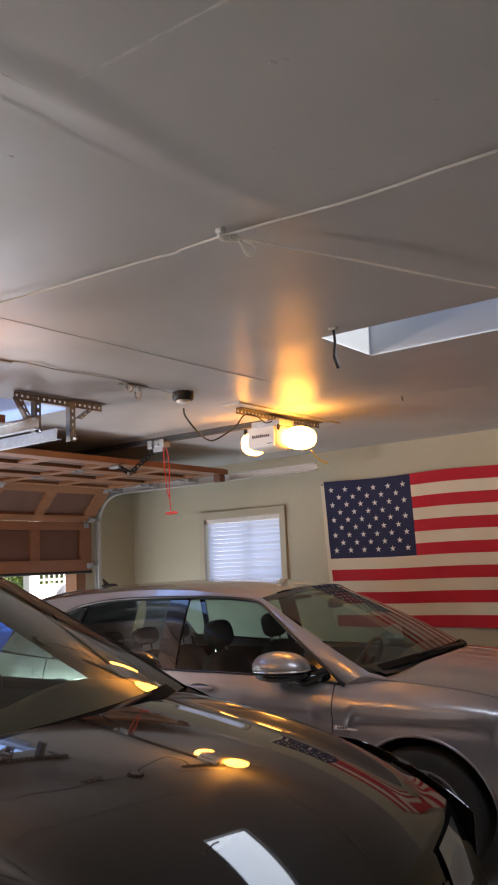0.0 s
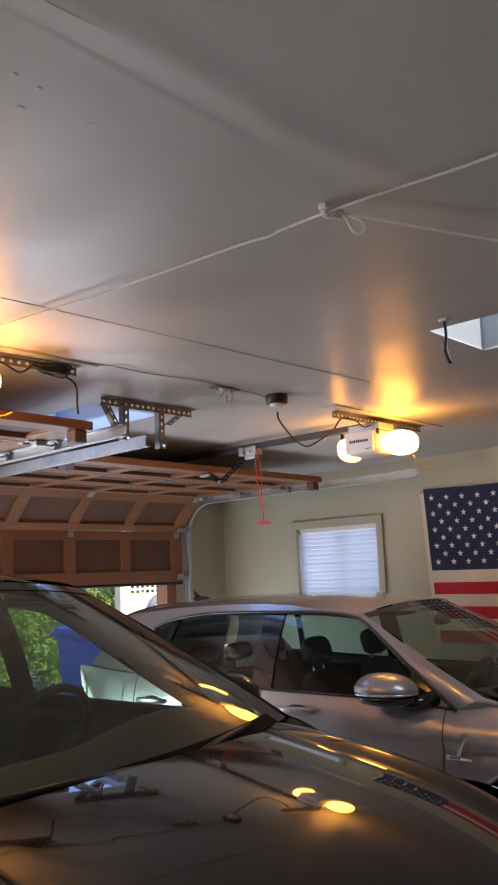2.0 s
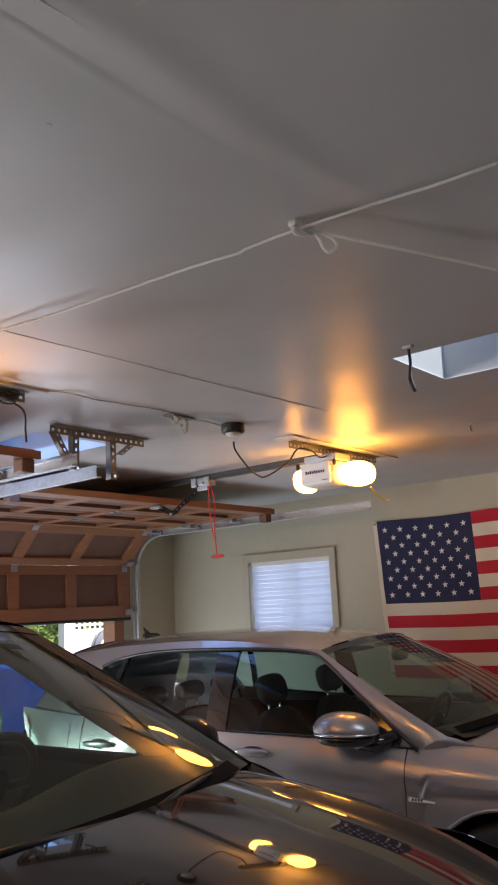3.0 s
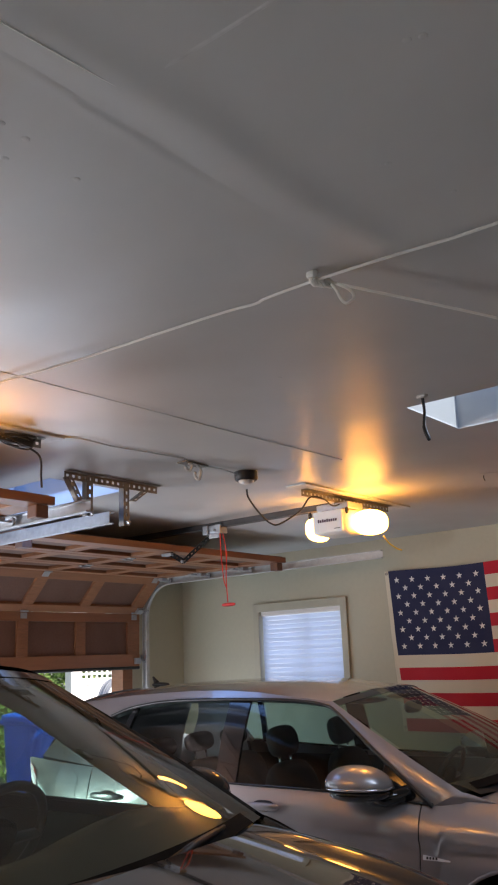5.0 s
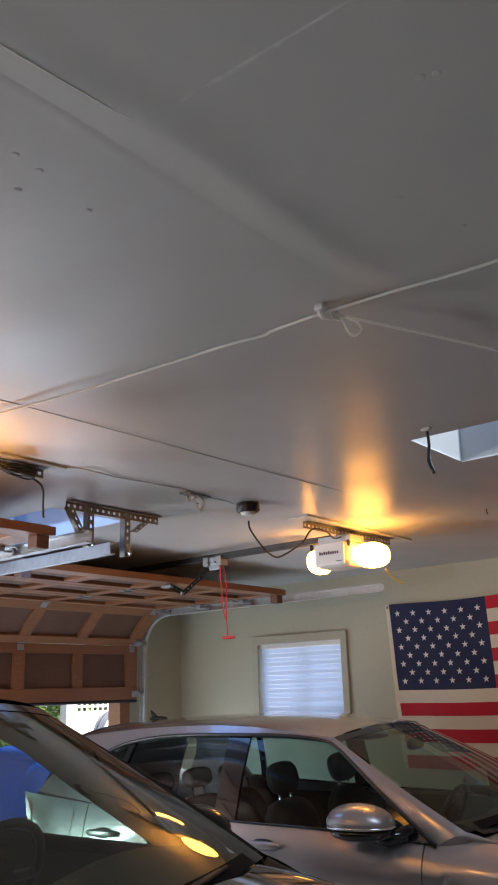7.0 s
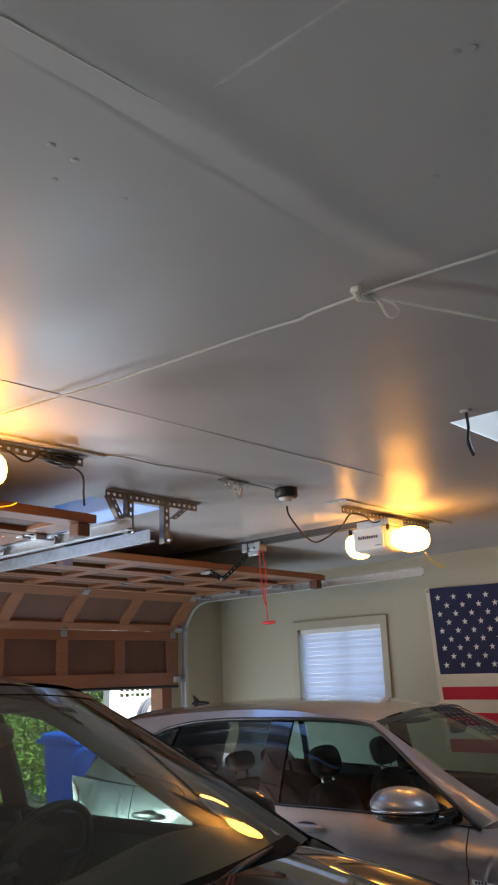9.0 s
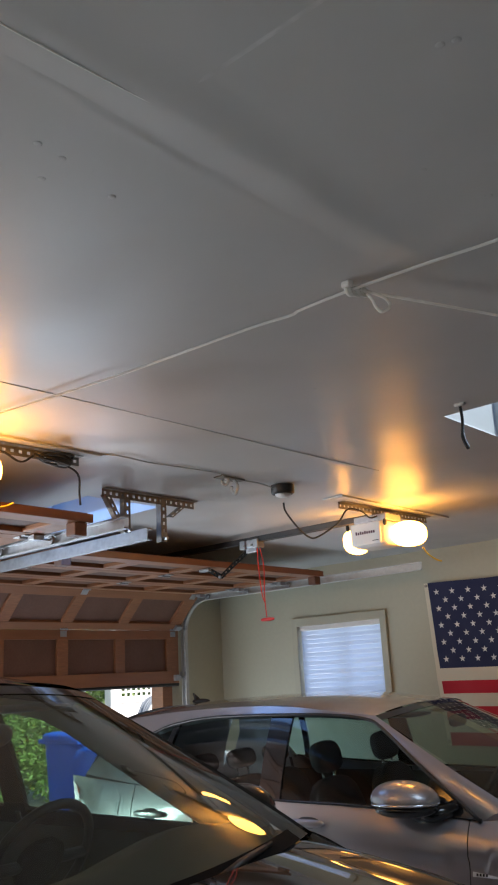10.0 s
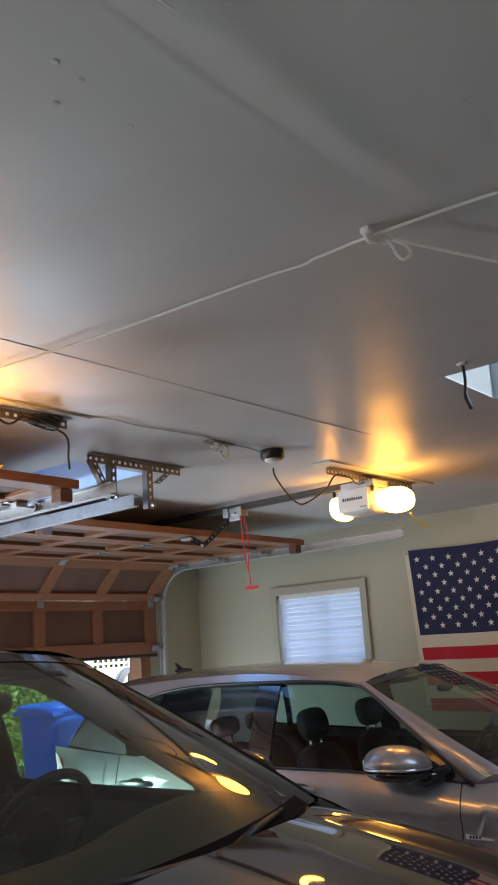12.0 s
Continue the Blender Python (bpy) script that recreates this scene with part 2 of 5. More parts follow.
def in_skylight(i, j):
    cx, cy = (xs[i] + xs[i + 1]) / 2, (ys[j] + ys[j + 1]) / 2
    return any(s[0] < cx < s[1] and s[2] < cy < s[3] for s in (SKY_A, SKY_B))


bm = slab_with_holes(xs, ys, in_skylight, CEIL, CEIL + 0.22)


def add_ridge(bm, a, b, half, high, slot=0):
    """A low plaster swelling along a joint of the ceiling boards."""
    a, b = Vector(a), Vector(b)
    d = (b - a).normalized()
    n = Vector((-d.y, d.x, 0))
    prof = [(k / 6.0, math.cos(math.pi * k / 12.0) ** 2) for k in range(-6, 7)]
    last = None
    steps = 24
    for i in range(steps + 1):
        p = a.lerp(b, i / steps)
        e = min(1.0, 4.0 * min(i, steps - i) / steps)
        wob = half * 0.25 * math.sin(7.0 * i / steps + a.x) + half * 0.18 * math.sin(19.0 * i / steps)
        row = [bm.verts.new(p + n * (u * half + wob) + Vector((0, 0, 0.0006 - high * e * h - 0.0008))) for u, h in prof]
        if last:
            for k in range(len(row) - 1):
                f = bm.faces.new((last[k], last[k + 1], row[k + 1], row[k]))
                f.smooth, f.material_index = True, slot
        last = row


add_ridge(bm, (2.95, -6.7, CEIL), (3.09, -3.95, CEIL), 0.085, 0.0032)
add_ridge(bm, (2.99, -5.191, CEIL), (5.6, -5.14, CEIL), 0.0045, 0.0016, 1)
add_ridge(bm, (3.065, -6.6, CEIL), (3.055, -5.20, CEIL), 0.012, 0.0012, 1)
add_ridge(bm, (3.055, -5.24, CEIL), (3.04, -4.40, CEIL), 0.010, 0.0006, 1)
add_ridge(bm, (2.93, -6.6, CEIL), (2.935, -4.45, CEIL), 0.022, 0.0006)
add_ridge(bm, (1.705, -5.2, CEIL), (1.775, -2.55, CEIL), 0.03, 0.0008)
for p, q in ((2.748, -5.078), (2.791, -5.278), (3.223, -4.709), (3.417, -4.984), (3.44, -4.975), (2.784, -5.222), (2.706, -5.211), (3.27, -4.53), (3.60, -4.65), (2.30, -3.85)):
    made = bmesh.ops.create_uvsphere(bm, u_segments=10, v_segments=6, radius=0.008, matrix=Matrix.Translation((p, q, CEIL)) @ Matrix.Diagonal((1, 1, 0.2, 1)))
ceiling = part("ceiling", bm, [M_CEIL, M_PLASTER])
tagged(ceiling, "grey-white semi-gloss painted drywall ceiling with faint seams", "ceiling", kind="structure")
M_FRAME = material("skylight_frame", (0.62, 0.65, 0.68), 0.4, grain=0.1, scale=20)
# pane tints dim the sun and put the sky's blue into the shafts
M_DOME = (glass("skylight_dome", (0.36, 0.46, 0.55)), glass("sky_tinted_dome", (0.10, 0.22, 0.52)))
for n, s in enumerate((SKY_A, SKY_B)):
    sl = thing("skylight_%d" % (n + 1), "white-curbed acrylic roof skylight set in the ceiling", "skylight", kind="structure")
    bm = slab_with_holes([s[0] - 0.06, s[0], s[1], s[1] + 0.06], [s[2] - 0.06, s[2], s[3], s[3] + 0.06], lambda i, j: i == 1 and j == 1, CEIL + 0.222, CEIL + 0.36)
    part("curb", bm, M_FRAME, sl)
    part("pane", sheet(lambda u, v, s=s: Vector((s[0] - 0.05 + (s[1] - s[0] + 0.1) * u, s[2] - 0.05 + (s[3] - s[2] + 0.1) * v, CEIL + 0.365 + 0.10 * (1 - (2 * u - 1) ** 4) * (1 - (2 * v - 1) ** 4))), 10, 8), M_DOME[n], sl, smooth=True)

floor = part("floor", box((DOOR_P - 0.15, SIDE_Q - 0.15, -0.15), (BACK_P + 0.15, 0.15, 0.0)), M_FLOOR)
tagged(floor, "stained grey concrete garage floor", "floor", kind="structure")

WIN = (-0.919, -0.027, 1.380, 1.990)
wall_n = part("wall_north", slab_with_holes([DOOR_P - 0.15, WIN[0], WIN[1], BACK_P + 0.15], [0.0, WIN[2], WIN[3], CEIL], lambda i, j: i == 1 and j == 1, 0.0, 0.15, "y"), M_WALL)
tagged(wall_n, "pale cream painted garage wall with a window and a flag", "wall", kind="structure")
DOOR_R = (-3.13, -0.63)
DOOR_L = (-6.04, -3.55)
OPEN_Z = 2.27
wall_w = part("wall_west", slab_with_holes([SIDE_Q - 0.15, DOOR_L[0] + 0.12, DOOR_L[1] - 0.12, DOOR_R[0] + 0.12, DOOR_R[1] - 0.14, 0.0], [0.0, OPEN_Z, CEIL], lambda i, j: i in (1, 3) and j == 0, DOOR_P - 0.15, DOOR_P, "x"), M_WALL)
tagged(wall_w, "pale cream painted garage front wall with two door openings", "wall", kind="structure")
# the two unseen walls close the room and work as white reflectors
wall_s = part("wall_south", box((DOOR_P, SIDE_Q - 0.15, 0.0), (BACK_P, SIDE_Q, CEIL)), M_BOUNCEWALL)
tagged(wall_s, "plain unseen garage side wall, made white to bounce light", "wall", kind="structure")
wall_e = part("wall_east", box((BACK_P, SIDE_Q - 0.15, 0.0), (BACK_P + 0.15, 0.0, CEIL)), M_BOUNCEWALL)
tagged(wall_e, "plain unseen garage back wall, made white to bounce light", "wall", kind="structure")


# ---- cars ----
M_GREY = material("grey_metallic_paint", (0.37, 0.352, 0.365), 0.36, 0.65, coat=1.0, grain=0.06, scale=900, stain=0.06, stain_scale=3)
M_DARK = material("dark_metallic_paint", (0.010, 0.0095, 0.0095), 0.5, 0.0, coat=1.0, spec=0.02, grain=0.10, scale=900, stain=0.2, stain_scale=5)
M_CARGLASS = glass("car_glass", (0.52, 0.66, 0.58), 0.0, 0.075)
M_SCREEN = glass("dusty_windscreen", (0.52, 0.66, 0.58), 0.0, 0.075, 0.032)
M_TINT = glass("tinted_car_glass", (0.55, 0.68, 0.66), 0.0, 0.045)
M_GLOSSBLACK = material("gloss_black_trim", (0.010, 0.010, 0.011), 0.12, coat=0.6)
M_CHROME = material("chrome", (0.75, 0.76, 0.78), 0.12, 1.0)
M_CABIN = material("cabin_plastic", (0.034, 0.034, 0.031), 0.55, grain=0.2, scale=50, bump=0.1, bump_scale=300)
M_LINING = material("grey_pillar_lining", (0.26, 0.24, 0.18), 0.7, grain=0.2, scale=90, bump=0.1, bump_scale=300)
M_FRIT = material("baked_glass_edge", (0.010, 0.010, 0.010), 0.85, spec=0.1, grain=0.2, scale=60)
M_SEAT = material("dark_seat_cloth", (0.016, 0.016, 0.017), 0.85, grain=0.4, scale=90, bump=0.4, bump_scale=300)
M_TYRE = material("tyre_rubber", (0.022, 0.022, 0.022), 0.75, grain=0.3, scale=60, bump=0.3, bump_scale=120)
M_ALLOY = material("alloy_wheel", (0.42, 0.42, 0.43), 0.3, 0.9, grain=0.15, scale=40)
M_LAMP = material("headlamp_lens", (0.80, 0.83, 0.86), 0.08, 0.7, coat=1.0)
M_TAIL = material("red_tail_lens", (0.45, 0.012, 0.012), 0.12, coat=1.0)
M_WHITEBAR = material("pale_mark", (0.75, 0.75, 0.75), 0.5)
M_DARKBAR = material("dark_mark", (0.09, 0.03, 0.06), 0.5)
M_BADGE = material("blue_badge", (0.10, 0.12, 0.16), 0.2, 0.5, coat=1.0)


def smooth_table(pts):
    """A smooth curve through (x, value) pairs."""
    pts = sorted(pts)
    X = [p[0] for p in pts]
    V = [p[1] for p in pts]
    n = len(X)
    T = [(V[min(i + 1, n - 1)] - V[max(i - 1, 0)]) / (X[min(i + 1, n - 1)] - X[max(i - 1, 0)]) for i in range(n)]

    def f(x):
        if x <= X[0]:
            return V[0]
        if x >= X[-1]:
            return V[-1]
        i = max(k for k in range(n - 1) if X[k] <= x)
        h = X[i + 1] - X[i]
        t = (x - X[i]) / h
        return ((2 * t ** 3 - 3 * t ** 2 + 1) * V[i] + (t ** 3 - 2 * t ** 2 + t) * h * T[i] + (3 * t ** 2 - 2 * t ** 3) * V[i + 1] + (t ** 3 - t ** 2) * h * T[i + 1])
    return f


def strip_between(low, high, place, n=14, m=4):
    """A panel between two lines in the side plane, each a list of (x, z), laid onto the surface place(x, z)."""
    def along(line, u):
        seg = [math.dist(a, b) for a, b in zip(line, line[1:])]
        d = u * sum(seg)
        for a, b, s in zip(line, line[1:], seg):
            if d <= s + 1e-9:
                k = d / s if s else 0
                return a[0] + (b[0] - a[0]) * k, a[1] + (b[1] - a[1]) * k
            d -= s
        return line[-1]

    def f(u, v):
        a, b = along(low, u), along(high, u)
        return place(a[0] + (b[0] - a[0]) * v, a[1] + (b[1] - a[1]) * v)
    return sheet(f, n, m)


def add_wheel(car, x, y, r):
    s = 1 if y > 0 else -1
    bm = lathe([(r * 0.66, -0.09), (r * 0.9, -0.105), (r * 0.985, -0.085), (r, -0.04), (r, 0.04), (r * 0.985, 0.085), (r * 0.9, 0.105), (r * 0.66, 0.09), (r * 0.66, -0.09)], 40)
    w = part("wheel", bm, M_TYRE, car, "black tyre on a silver alloy rim", True)
    w.location = (x, y, r)
    bm = lathe([(r * 0.67, 0.085 * s), (r * 0.62, 0.085 * s), (r * 0.6, 0.04 * s), (r * 0.58, -0.06 * s), (0.02, -0.065 * s)], 40)
    part("rim", bm, M_ALLOY, w, smooth=True)
    for k in range(5):
        a = 2 * math.pi * k / 5
        m = Matrix.Rotation(a, 4, "Y")
        part("spoke", box((-0.028, 0.045 * s - 0.012, 0.03), (0.028, 0.045 * s + 0.02, r * 0.62), 0.008, m), M_ALLOY, w)
    part("hub_cap", lathe([(0.001, 0.075 * s), (0.05, 0.073 * s), (0.06, 0.05 * s), (0.06, 0.02 * s)], 20), M_ALLOY, w, smooth=True)


def build_car(label, at, paint, P):
    """A car with its nose at the origin of its own frame, heading along +x."""
    car = thing("car", label, "car", "parked cars", at=at, frame_of=CARS)
    W, ZB, YB, ZR, YR, ZF, YF, CR, RC = (smooth_table(P[k]) for k in ("width", "belt_z", "belt_y", "rail_z", "rail_y", "fender_z", "fender_y", "crown", "roof_z"))
    XA0, XA1, XE = P["a_base"], P["a_top"], P["end"]
    sh = P["shoulder"]

    def soften(g, r):
        return lambda x: sum(w * g(x + d * r) for d, w in ((-1.0, 0.1), (-0.5, 0.24), (0.0, 0.32), (0.5, 0.24), (1.0, 0.1)))
    ZF, CR, YF = soften(ZF, 0.16), soften(CR, 0.2), soften(YF, 0.12)

    def green(x, z, s, push=0.0):
        """A point of the glasshouse side."""
        t = (z - ZB(x)) / (ZR(x) - ZB(x))
        y = YB(x) + (YR(x) - YB(x)) * t + 0.018 * math.sin(math.pi * min(max(t, 0), 1)) + push
        return Vector((x, s * y, z))

    def top_of(x):
        return (ZB(x), YB(x)) if x < XA0 else (ZF(x), YF(x))

    def flank(x, z, s):
        zt, yt = top_of(x)
        w = W(x)
        if z > sh:
            t = (z - sh) / max(zt - sh, 0.02)
            y = w - 0.012 + (yt - w + 0.012) * (t ** 1.6)
        elif z > sh - 0.05:
            y = w - 0.012 * ((z - sh + 0.05) / 0.05)
        else:
            d = (sh - 0.05 - z)
            y = w - 0.16 * d * d - (0.5 * (0.34 - z) ** 1.2 if z < 0.34 else 0.0)
            y -= 0.016 * math.exp(-((z - P["scallop"]) / 0.05) ** 2)
        return Vector((x, s * y, z))
    # the flanks, panel by panel; the lower edge follows the wheel arches
    ax_f, ax_r, ar = P["front_axle"], P["rear_axle"], P["arch"]

    def low(x):
        z = P["sill"]
        for ax in (ax_f, ax_r):
            d = ar * ar - (x - ax) ** 2
            if d > 0:
                z = max(z, P["tyre"] + math.sqrt(d))
        return z
    panels = (("fender", P["fascia"], P["seam_front"]), ("front_door", P["seam_front"], P["seam_mid"]), ("rear_door", P["seam_mid"], P["seam_rear"]), ("rear_quarter", P["seam_rear"], XE + 0.22))
    for s in (-1, 1):
        for name, xa, xb in panels:
            a, b = xa - 0.003, xb + 0.003
            n = max(6, int(abs(a - b) / 0.025))

            def f(u, v, a=a, b=b, s=s):
                x = a + (b - a) * u
                z0, z1 = low(x), top_of(x)[0]
                return flank(x, z0 + (z1 - z0) * v, s)
            ob = thicken(part(name, sheet(f, n, 26), paint, car, smooth=True), 0.004)
        # dark channels behind the door gaps, and the space inside the arches
        for xs_ in (P["seam_front"], P["seam_mid"], P["seam_rear"]):
            def k_(u, v, xs_=xs_, s=s):
                p = flank(xs_ - 0.012 + 0.024 * u, max(low(xs_), 0.25) + (top_of(xs_)[0] - 0.01 - max(low(xs_), 0.25)) * v, s)
                return Vector((p.x, p.y - s * 0.016, p.z))
            part("gap_channel", sheet(k_, 2, 16), M_BLACK, car)
        for ax in (ax_f, ax_r):
            pts = [(ax + (ar + 0.004) * math.cos(t), P["tyre"] + (ar + 0.004) * math.sin(t)) for t in [math.pi * k / 18 for k in range(19)]]
            def g(u, v, pts=pts, s=s):
                x, z = pts[round(u * 18)]
                p = flank(x, max(z, P["sill"]), s)
                return Vector((x, p.y - s * 0.01 - s * v * 0.34, z))
            part("wheel_arch", sheet(g, 18, 2), M_BLACK, car, smooth=True)
            lip = [flank(x, max(z + 0.006, P["sill"]), s) + Vector((0, s * 0.001, 0)) for x, z in pts[1:-1]]
            part("arch_lip", tube(lip, 0.007, 6), paint, car, smooth=True)
        part("sill_trim", sheet(lambda u, v, s=s: Vector((ax_f - ar + (ax_r + ar - ax_f + ar) * u, s * (W(-2) - 0.045 - 0.05 * v), P["sill"] + 0.01 - 0.06 * v)), 10, 2), M_BLACK, car, smooth=True)
        # glasshouse strips
        wt = P["glass_top"]
        dl = P["dlo"]
        def pillar(u, v, s=s):
            (xa, za), (xb, zb) = P["apex"], dl["tip_top"]
            x0, z0 = XA0 + (XA1 - XA0) * u, P["a_z"] + (ZR(XA1) - P["a_z"]) * u
            x1, z1 = xa + (xb - xa) * u, za + (zb - za) * u
            p = green(x0 + (x1 - x0) * v, z0 + (z1 - z0) * v, s)
            k = 0.016 * (1 - u) * math.sin(math.pi * min(v * 0.85 + 0.15, 1.0))
            return p + Vector((k * 0.3, s * k, k * 0.5))
        ob = part("front_pillar", sheet(pillar, 20, 10), paint, car, smooth=True)
        thicken(ob, 0.012)

        def crest(u, v, s=s):
            x = XA0 + 0.19 + (P["apex"][0] - XA0 - 0.19) * v
            a = Vector((x, s * (top_of(x)[1] - 0.002), top_of(x)[0] - 0.002))
            b = pillar(0.0, v, s)
            k = u * u * (3 - 2 * u)
            p = a.lerp(b, u)
            p.z = a.z + (b.z - a.z) * (0.4 * u + 0.6 * k)
            return p
        part("fender_crest", sheet(crest, 12, 10), paint, car, smooth=True)
        rail_low = [dl["tip_top"]] + wt
        rail_high = [(XA1, ZR(XA1))] + [(x, ZR(x)) for x in [XA1 + (P["roof_end"] - XA1) * k / 8 for k in range(1, 9)]]
        ob = part("roof_rail", strip_between(rail_low, rail_high, lambda x, z, s=s: green(x, z, s), 20, 4), paint, car, smooth=True)
        thicken(ob, 0.03)
        ob = part("rear_pillar", strip_between(P["c_front"], P["c_rear"], lambda x, z, s=s: green(x, z, s), 12, 10), paint, car, smooth=True)
        thicken(ob, 0.03)
        for name, lo, hi, mat in P["windows"]:
            ob = part(name, strip_between(lo, hi, lambda x, z, s=s, k=(0.0 if mat is M_GLOSSBLACK else -0.008): green(x, z, s, k), 12, 6), mat, car, smooth=True)
            if mat is M_GLOSSBLACK:
                thicken(ob, 0.02)
        if "trim" in P:
            ob = part("pillar_trim", strip_between(P["trim"][0], P["trim"][1], lambda x, z, s=s: green(x, z, s, -0.022), 16, 6), M_LINING, car, smooth=True)
            thicken(ob, 0.012)
        # bright or black moulding along the belt and over the glass
        belt = [green(x, ZB(x) + 0.004, s, 0.004) for x in [P["apex"][0] + (P["c_front"][0][0] - P["apex"][0]) * k / 20 for k in range(21)]]
        part("belt_moulding", tube(belt, 0.007, 6), P["moulding"], car, smooth=True)
        over = [green(x, z, s, 0.014) for x, z in [P["apex"]] + dl["round"] + wt + [P["c_front"][0]]]
        part("window_moulding", tube(curve_points(over, 6), 0.009, 8), P["moulding_top"], car, smooth=True)
        for hx in P["handles"]:
            c = flank(hx, P["handle_z"], s)
            h = part("door_handle", rounded_blob((hx, c.y + s * 0.022, P["handle_z"]), (0.105, 0.016, 0.019), 3), paint, car, smooth=True)
            part("handle_cup", rounded_blob((hx, c.y - s * 0.004, P["handle_z"] - 0.008), (0.07, 0.010, 0.034), 2.4), M_BLACK, h, smooth=True)
        # door mirror
        mc = P["mirror"]
        mr = P["mirror_r"]
        bm = rounded_blob((0, 0, 0), mr, 2.1, 28, 18)
        for v in bm.verts:
            k = v.co.z / mr[2]
            v.co.z *= 1.0 if k > 0 else 0.45
            v.co.x -= 0.10 * mr[0] * k * (1 if k > 0 else 0)
            v.co.y *= 1.0 - 0.10 * max(k, 0.0) + 0.05 * v.co.x / mr[0]
        bmesh.ops.transform(bm, matrix=Matrix.Translation((mc[0], s * mc[1], mc[2])) @ Matrix.Rotation(s * radians(-14), 4, "Z"), verts=bm.verts)
        m = part("mirror", bm, paint, car, smooth=True)
        part("mirror_base", rounded_blob((mc[0], s * mc[1], mc[2] - mr[2] * 0.42), (mr[0] * 0.93, mr[1] * 0.93, mr[2] * 0.46), 2.2, 24, 12, Matrix.Rotation(s * radians(-14), 4, "Z")), M_GLOSSBLACK, m, smooth=True)
        ring = [Matrix.Rotation(s * radians(-14), 4, "Z") @ Vector((mr[0] * 1.0 * math.cos(t), mr[1] * 1.0 * math.sin(t), -mr[2] * 0.14)) + Vector((mc[0], s * mc[1], mc[2])) for t in [2 * math.pi * k / 28 for k in range(28)]]
        part("mirror_strip", tube(ring, 0.006, 6, True), M_CHROME if P["chrome_mirror"] else M_GLOSSBLACK, m, smooth=True)
        foot = Vector((P["mirror_foot"][0], s * P["mirror_foot"][1], P["mirror_foot"][2]))
        part("mirror_arm", tube([Vector((mc[0] + 0.02, s * (mc[1] - mr[1] * 0.6), mc[2] - mr[2] * 0.7)), (foot + Vector((mc[0], s * mc[1], mc[2] - mr[2] * 1.2))) / 2, foot], [0.045, 0.032, 0.034], 12), M_GLOSSBLACK, m, smooth=True)
        part("mirror_glass", rounded_blob((mc[0] - mr[0] * 0.90, s * mc[1], mc[2] + mr[2] * 0.1), (0.012, mr[1] * 0.55, mr[2] * 0.36), 2.4), M_CHROME, m, smooth=True)
    # windscreen, bonnet, roof
    b0, t0 = P["screen_base"], P["screen_top"]
    b1, t1 = green(XA0, P["a_z"], 1), green(XA1, ZR(XA1), 1)

    def screen(u, v):
        w = 2 * v - 1
        q = w * w
        lo = Vector((b0[0] + (b1[0] - b0[0]) * q, b1[1] * w, b0[2] + (b1[2] - b0[2]) * q))
        hi = Vector((t0[0] + (t1[0] - t0[0]) * q, t1[1] * w, t0[2] + (t1[2] - t0[2]) * q))
        p = lo.lerp(hi, u)
        p.z += 0.020 * math.sin(math.pi * u) * (1 - 0.85 * q)
        p.x += 0.011 * math.sin(math.pi * u) * (1 - 0.85 * q)
        return p
    ws = part("windscreen", sheet(screen, 20, 24), M_SCREEN, car, smooth=True)
    ws.visible_shadow = False
    part("screen_band", sheet(lambda u, v: screen(0.94 + 0.055 * u, v) + Vector((0.001, 0, 0.002)), 2, 24), M_GLOSSBLACK, ws, smooth=True)
    part("screen_frit", sheet(lambda u, v: screen(0.055 * u, 0.05 + 0.90 * v) + Vector((0.001, 0, 0.002)), 3, 24), M_FRIT, ws, "black baked edge of the glass", True)
    part("cowl", sheet(lambda u, v: screen(0.02, 0.04 + 0.92 * v) + Vector((0.045 - 0.06 * u, 0, -0.030 + 0.025 * u)), 3, 20), M_BLACK, car, smooth=True)

    def roof(u, v):
        w = 2 * v - 1
        xf = t0[0] + (t1[0] - t0[0]) * w * w
        x = xf + (P["roof_end"] - xf) * u
        zc, ze = RC(x), ZR(x)
        k = abs(w) ** 2.6
        return Vector((x, (YR(x)) * w, zc + (ze - zc) * k))
    part("roof", sheet(roof, 30, 24), paint, car, smooth=True)

    def bonnet(u, v):
        w = 2 * v - 1
        q = w * w
        xr = b0[0] + (b1[0] - b0[0]) * q + 0.032
        xf = P["bonnet_front"] - P["bonnet_sweep"] * q
        x = xr + (xf - xr) * u
        y = (YF(x) - 0.012) * w
        z = ZF(x) + CR(x) * (1 - q)
        z += P["crease"] * (1 / (1 + math.exp((abs(w) - P["crease_at"]) / 0.026))) * (1 - u * 0.6)
        z += P["ridge"] * math.exp(-((abs(w) - 0.84) / 0.095) ** 2) * math.sin(math.pi * min(0.12 + u * 0.95, 1.0)) ** 0.6
        return Vector((x, y, z))
    bo = part("bonnet", sheet(bonnet, 40, 40), paint, car, smooth=True)
    thicken(bo, 0.012)
    for y in P["nozzles"]:
        u, v = 0.30, 0.5 + y / 2
        part("washer_nozzle", rounded_blob(bonnet(u, v) + Vector((0, 0, 0.006)), (0.018, 0.028, 0.009), 2.5, 12, 8), M_BLACK, bo, smooth=True)
    # nose and tail
    def nose(u, v):
        w = 2 * v - 1
        top = bonnet(1.0, v)
        e = flank(P["fascia"], 0.5, 1).y
        z = top.z + (0.20 - top.z) * u
        bulge = P["nose"] * math.sin(math.pi * min(u * 1.25, 1.0)) ** 0.7
        y = top.y + (e * w - top.y) * min(u * 3.0, 1.0)
        x = top.x + bulge * (1 - w * w * 0.55) + (P["fascia"] - top.x) * (abs(w) ** 5) * min(u * 3.0, 1.0)
        return Vector((x, y, z))
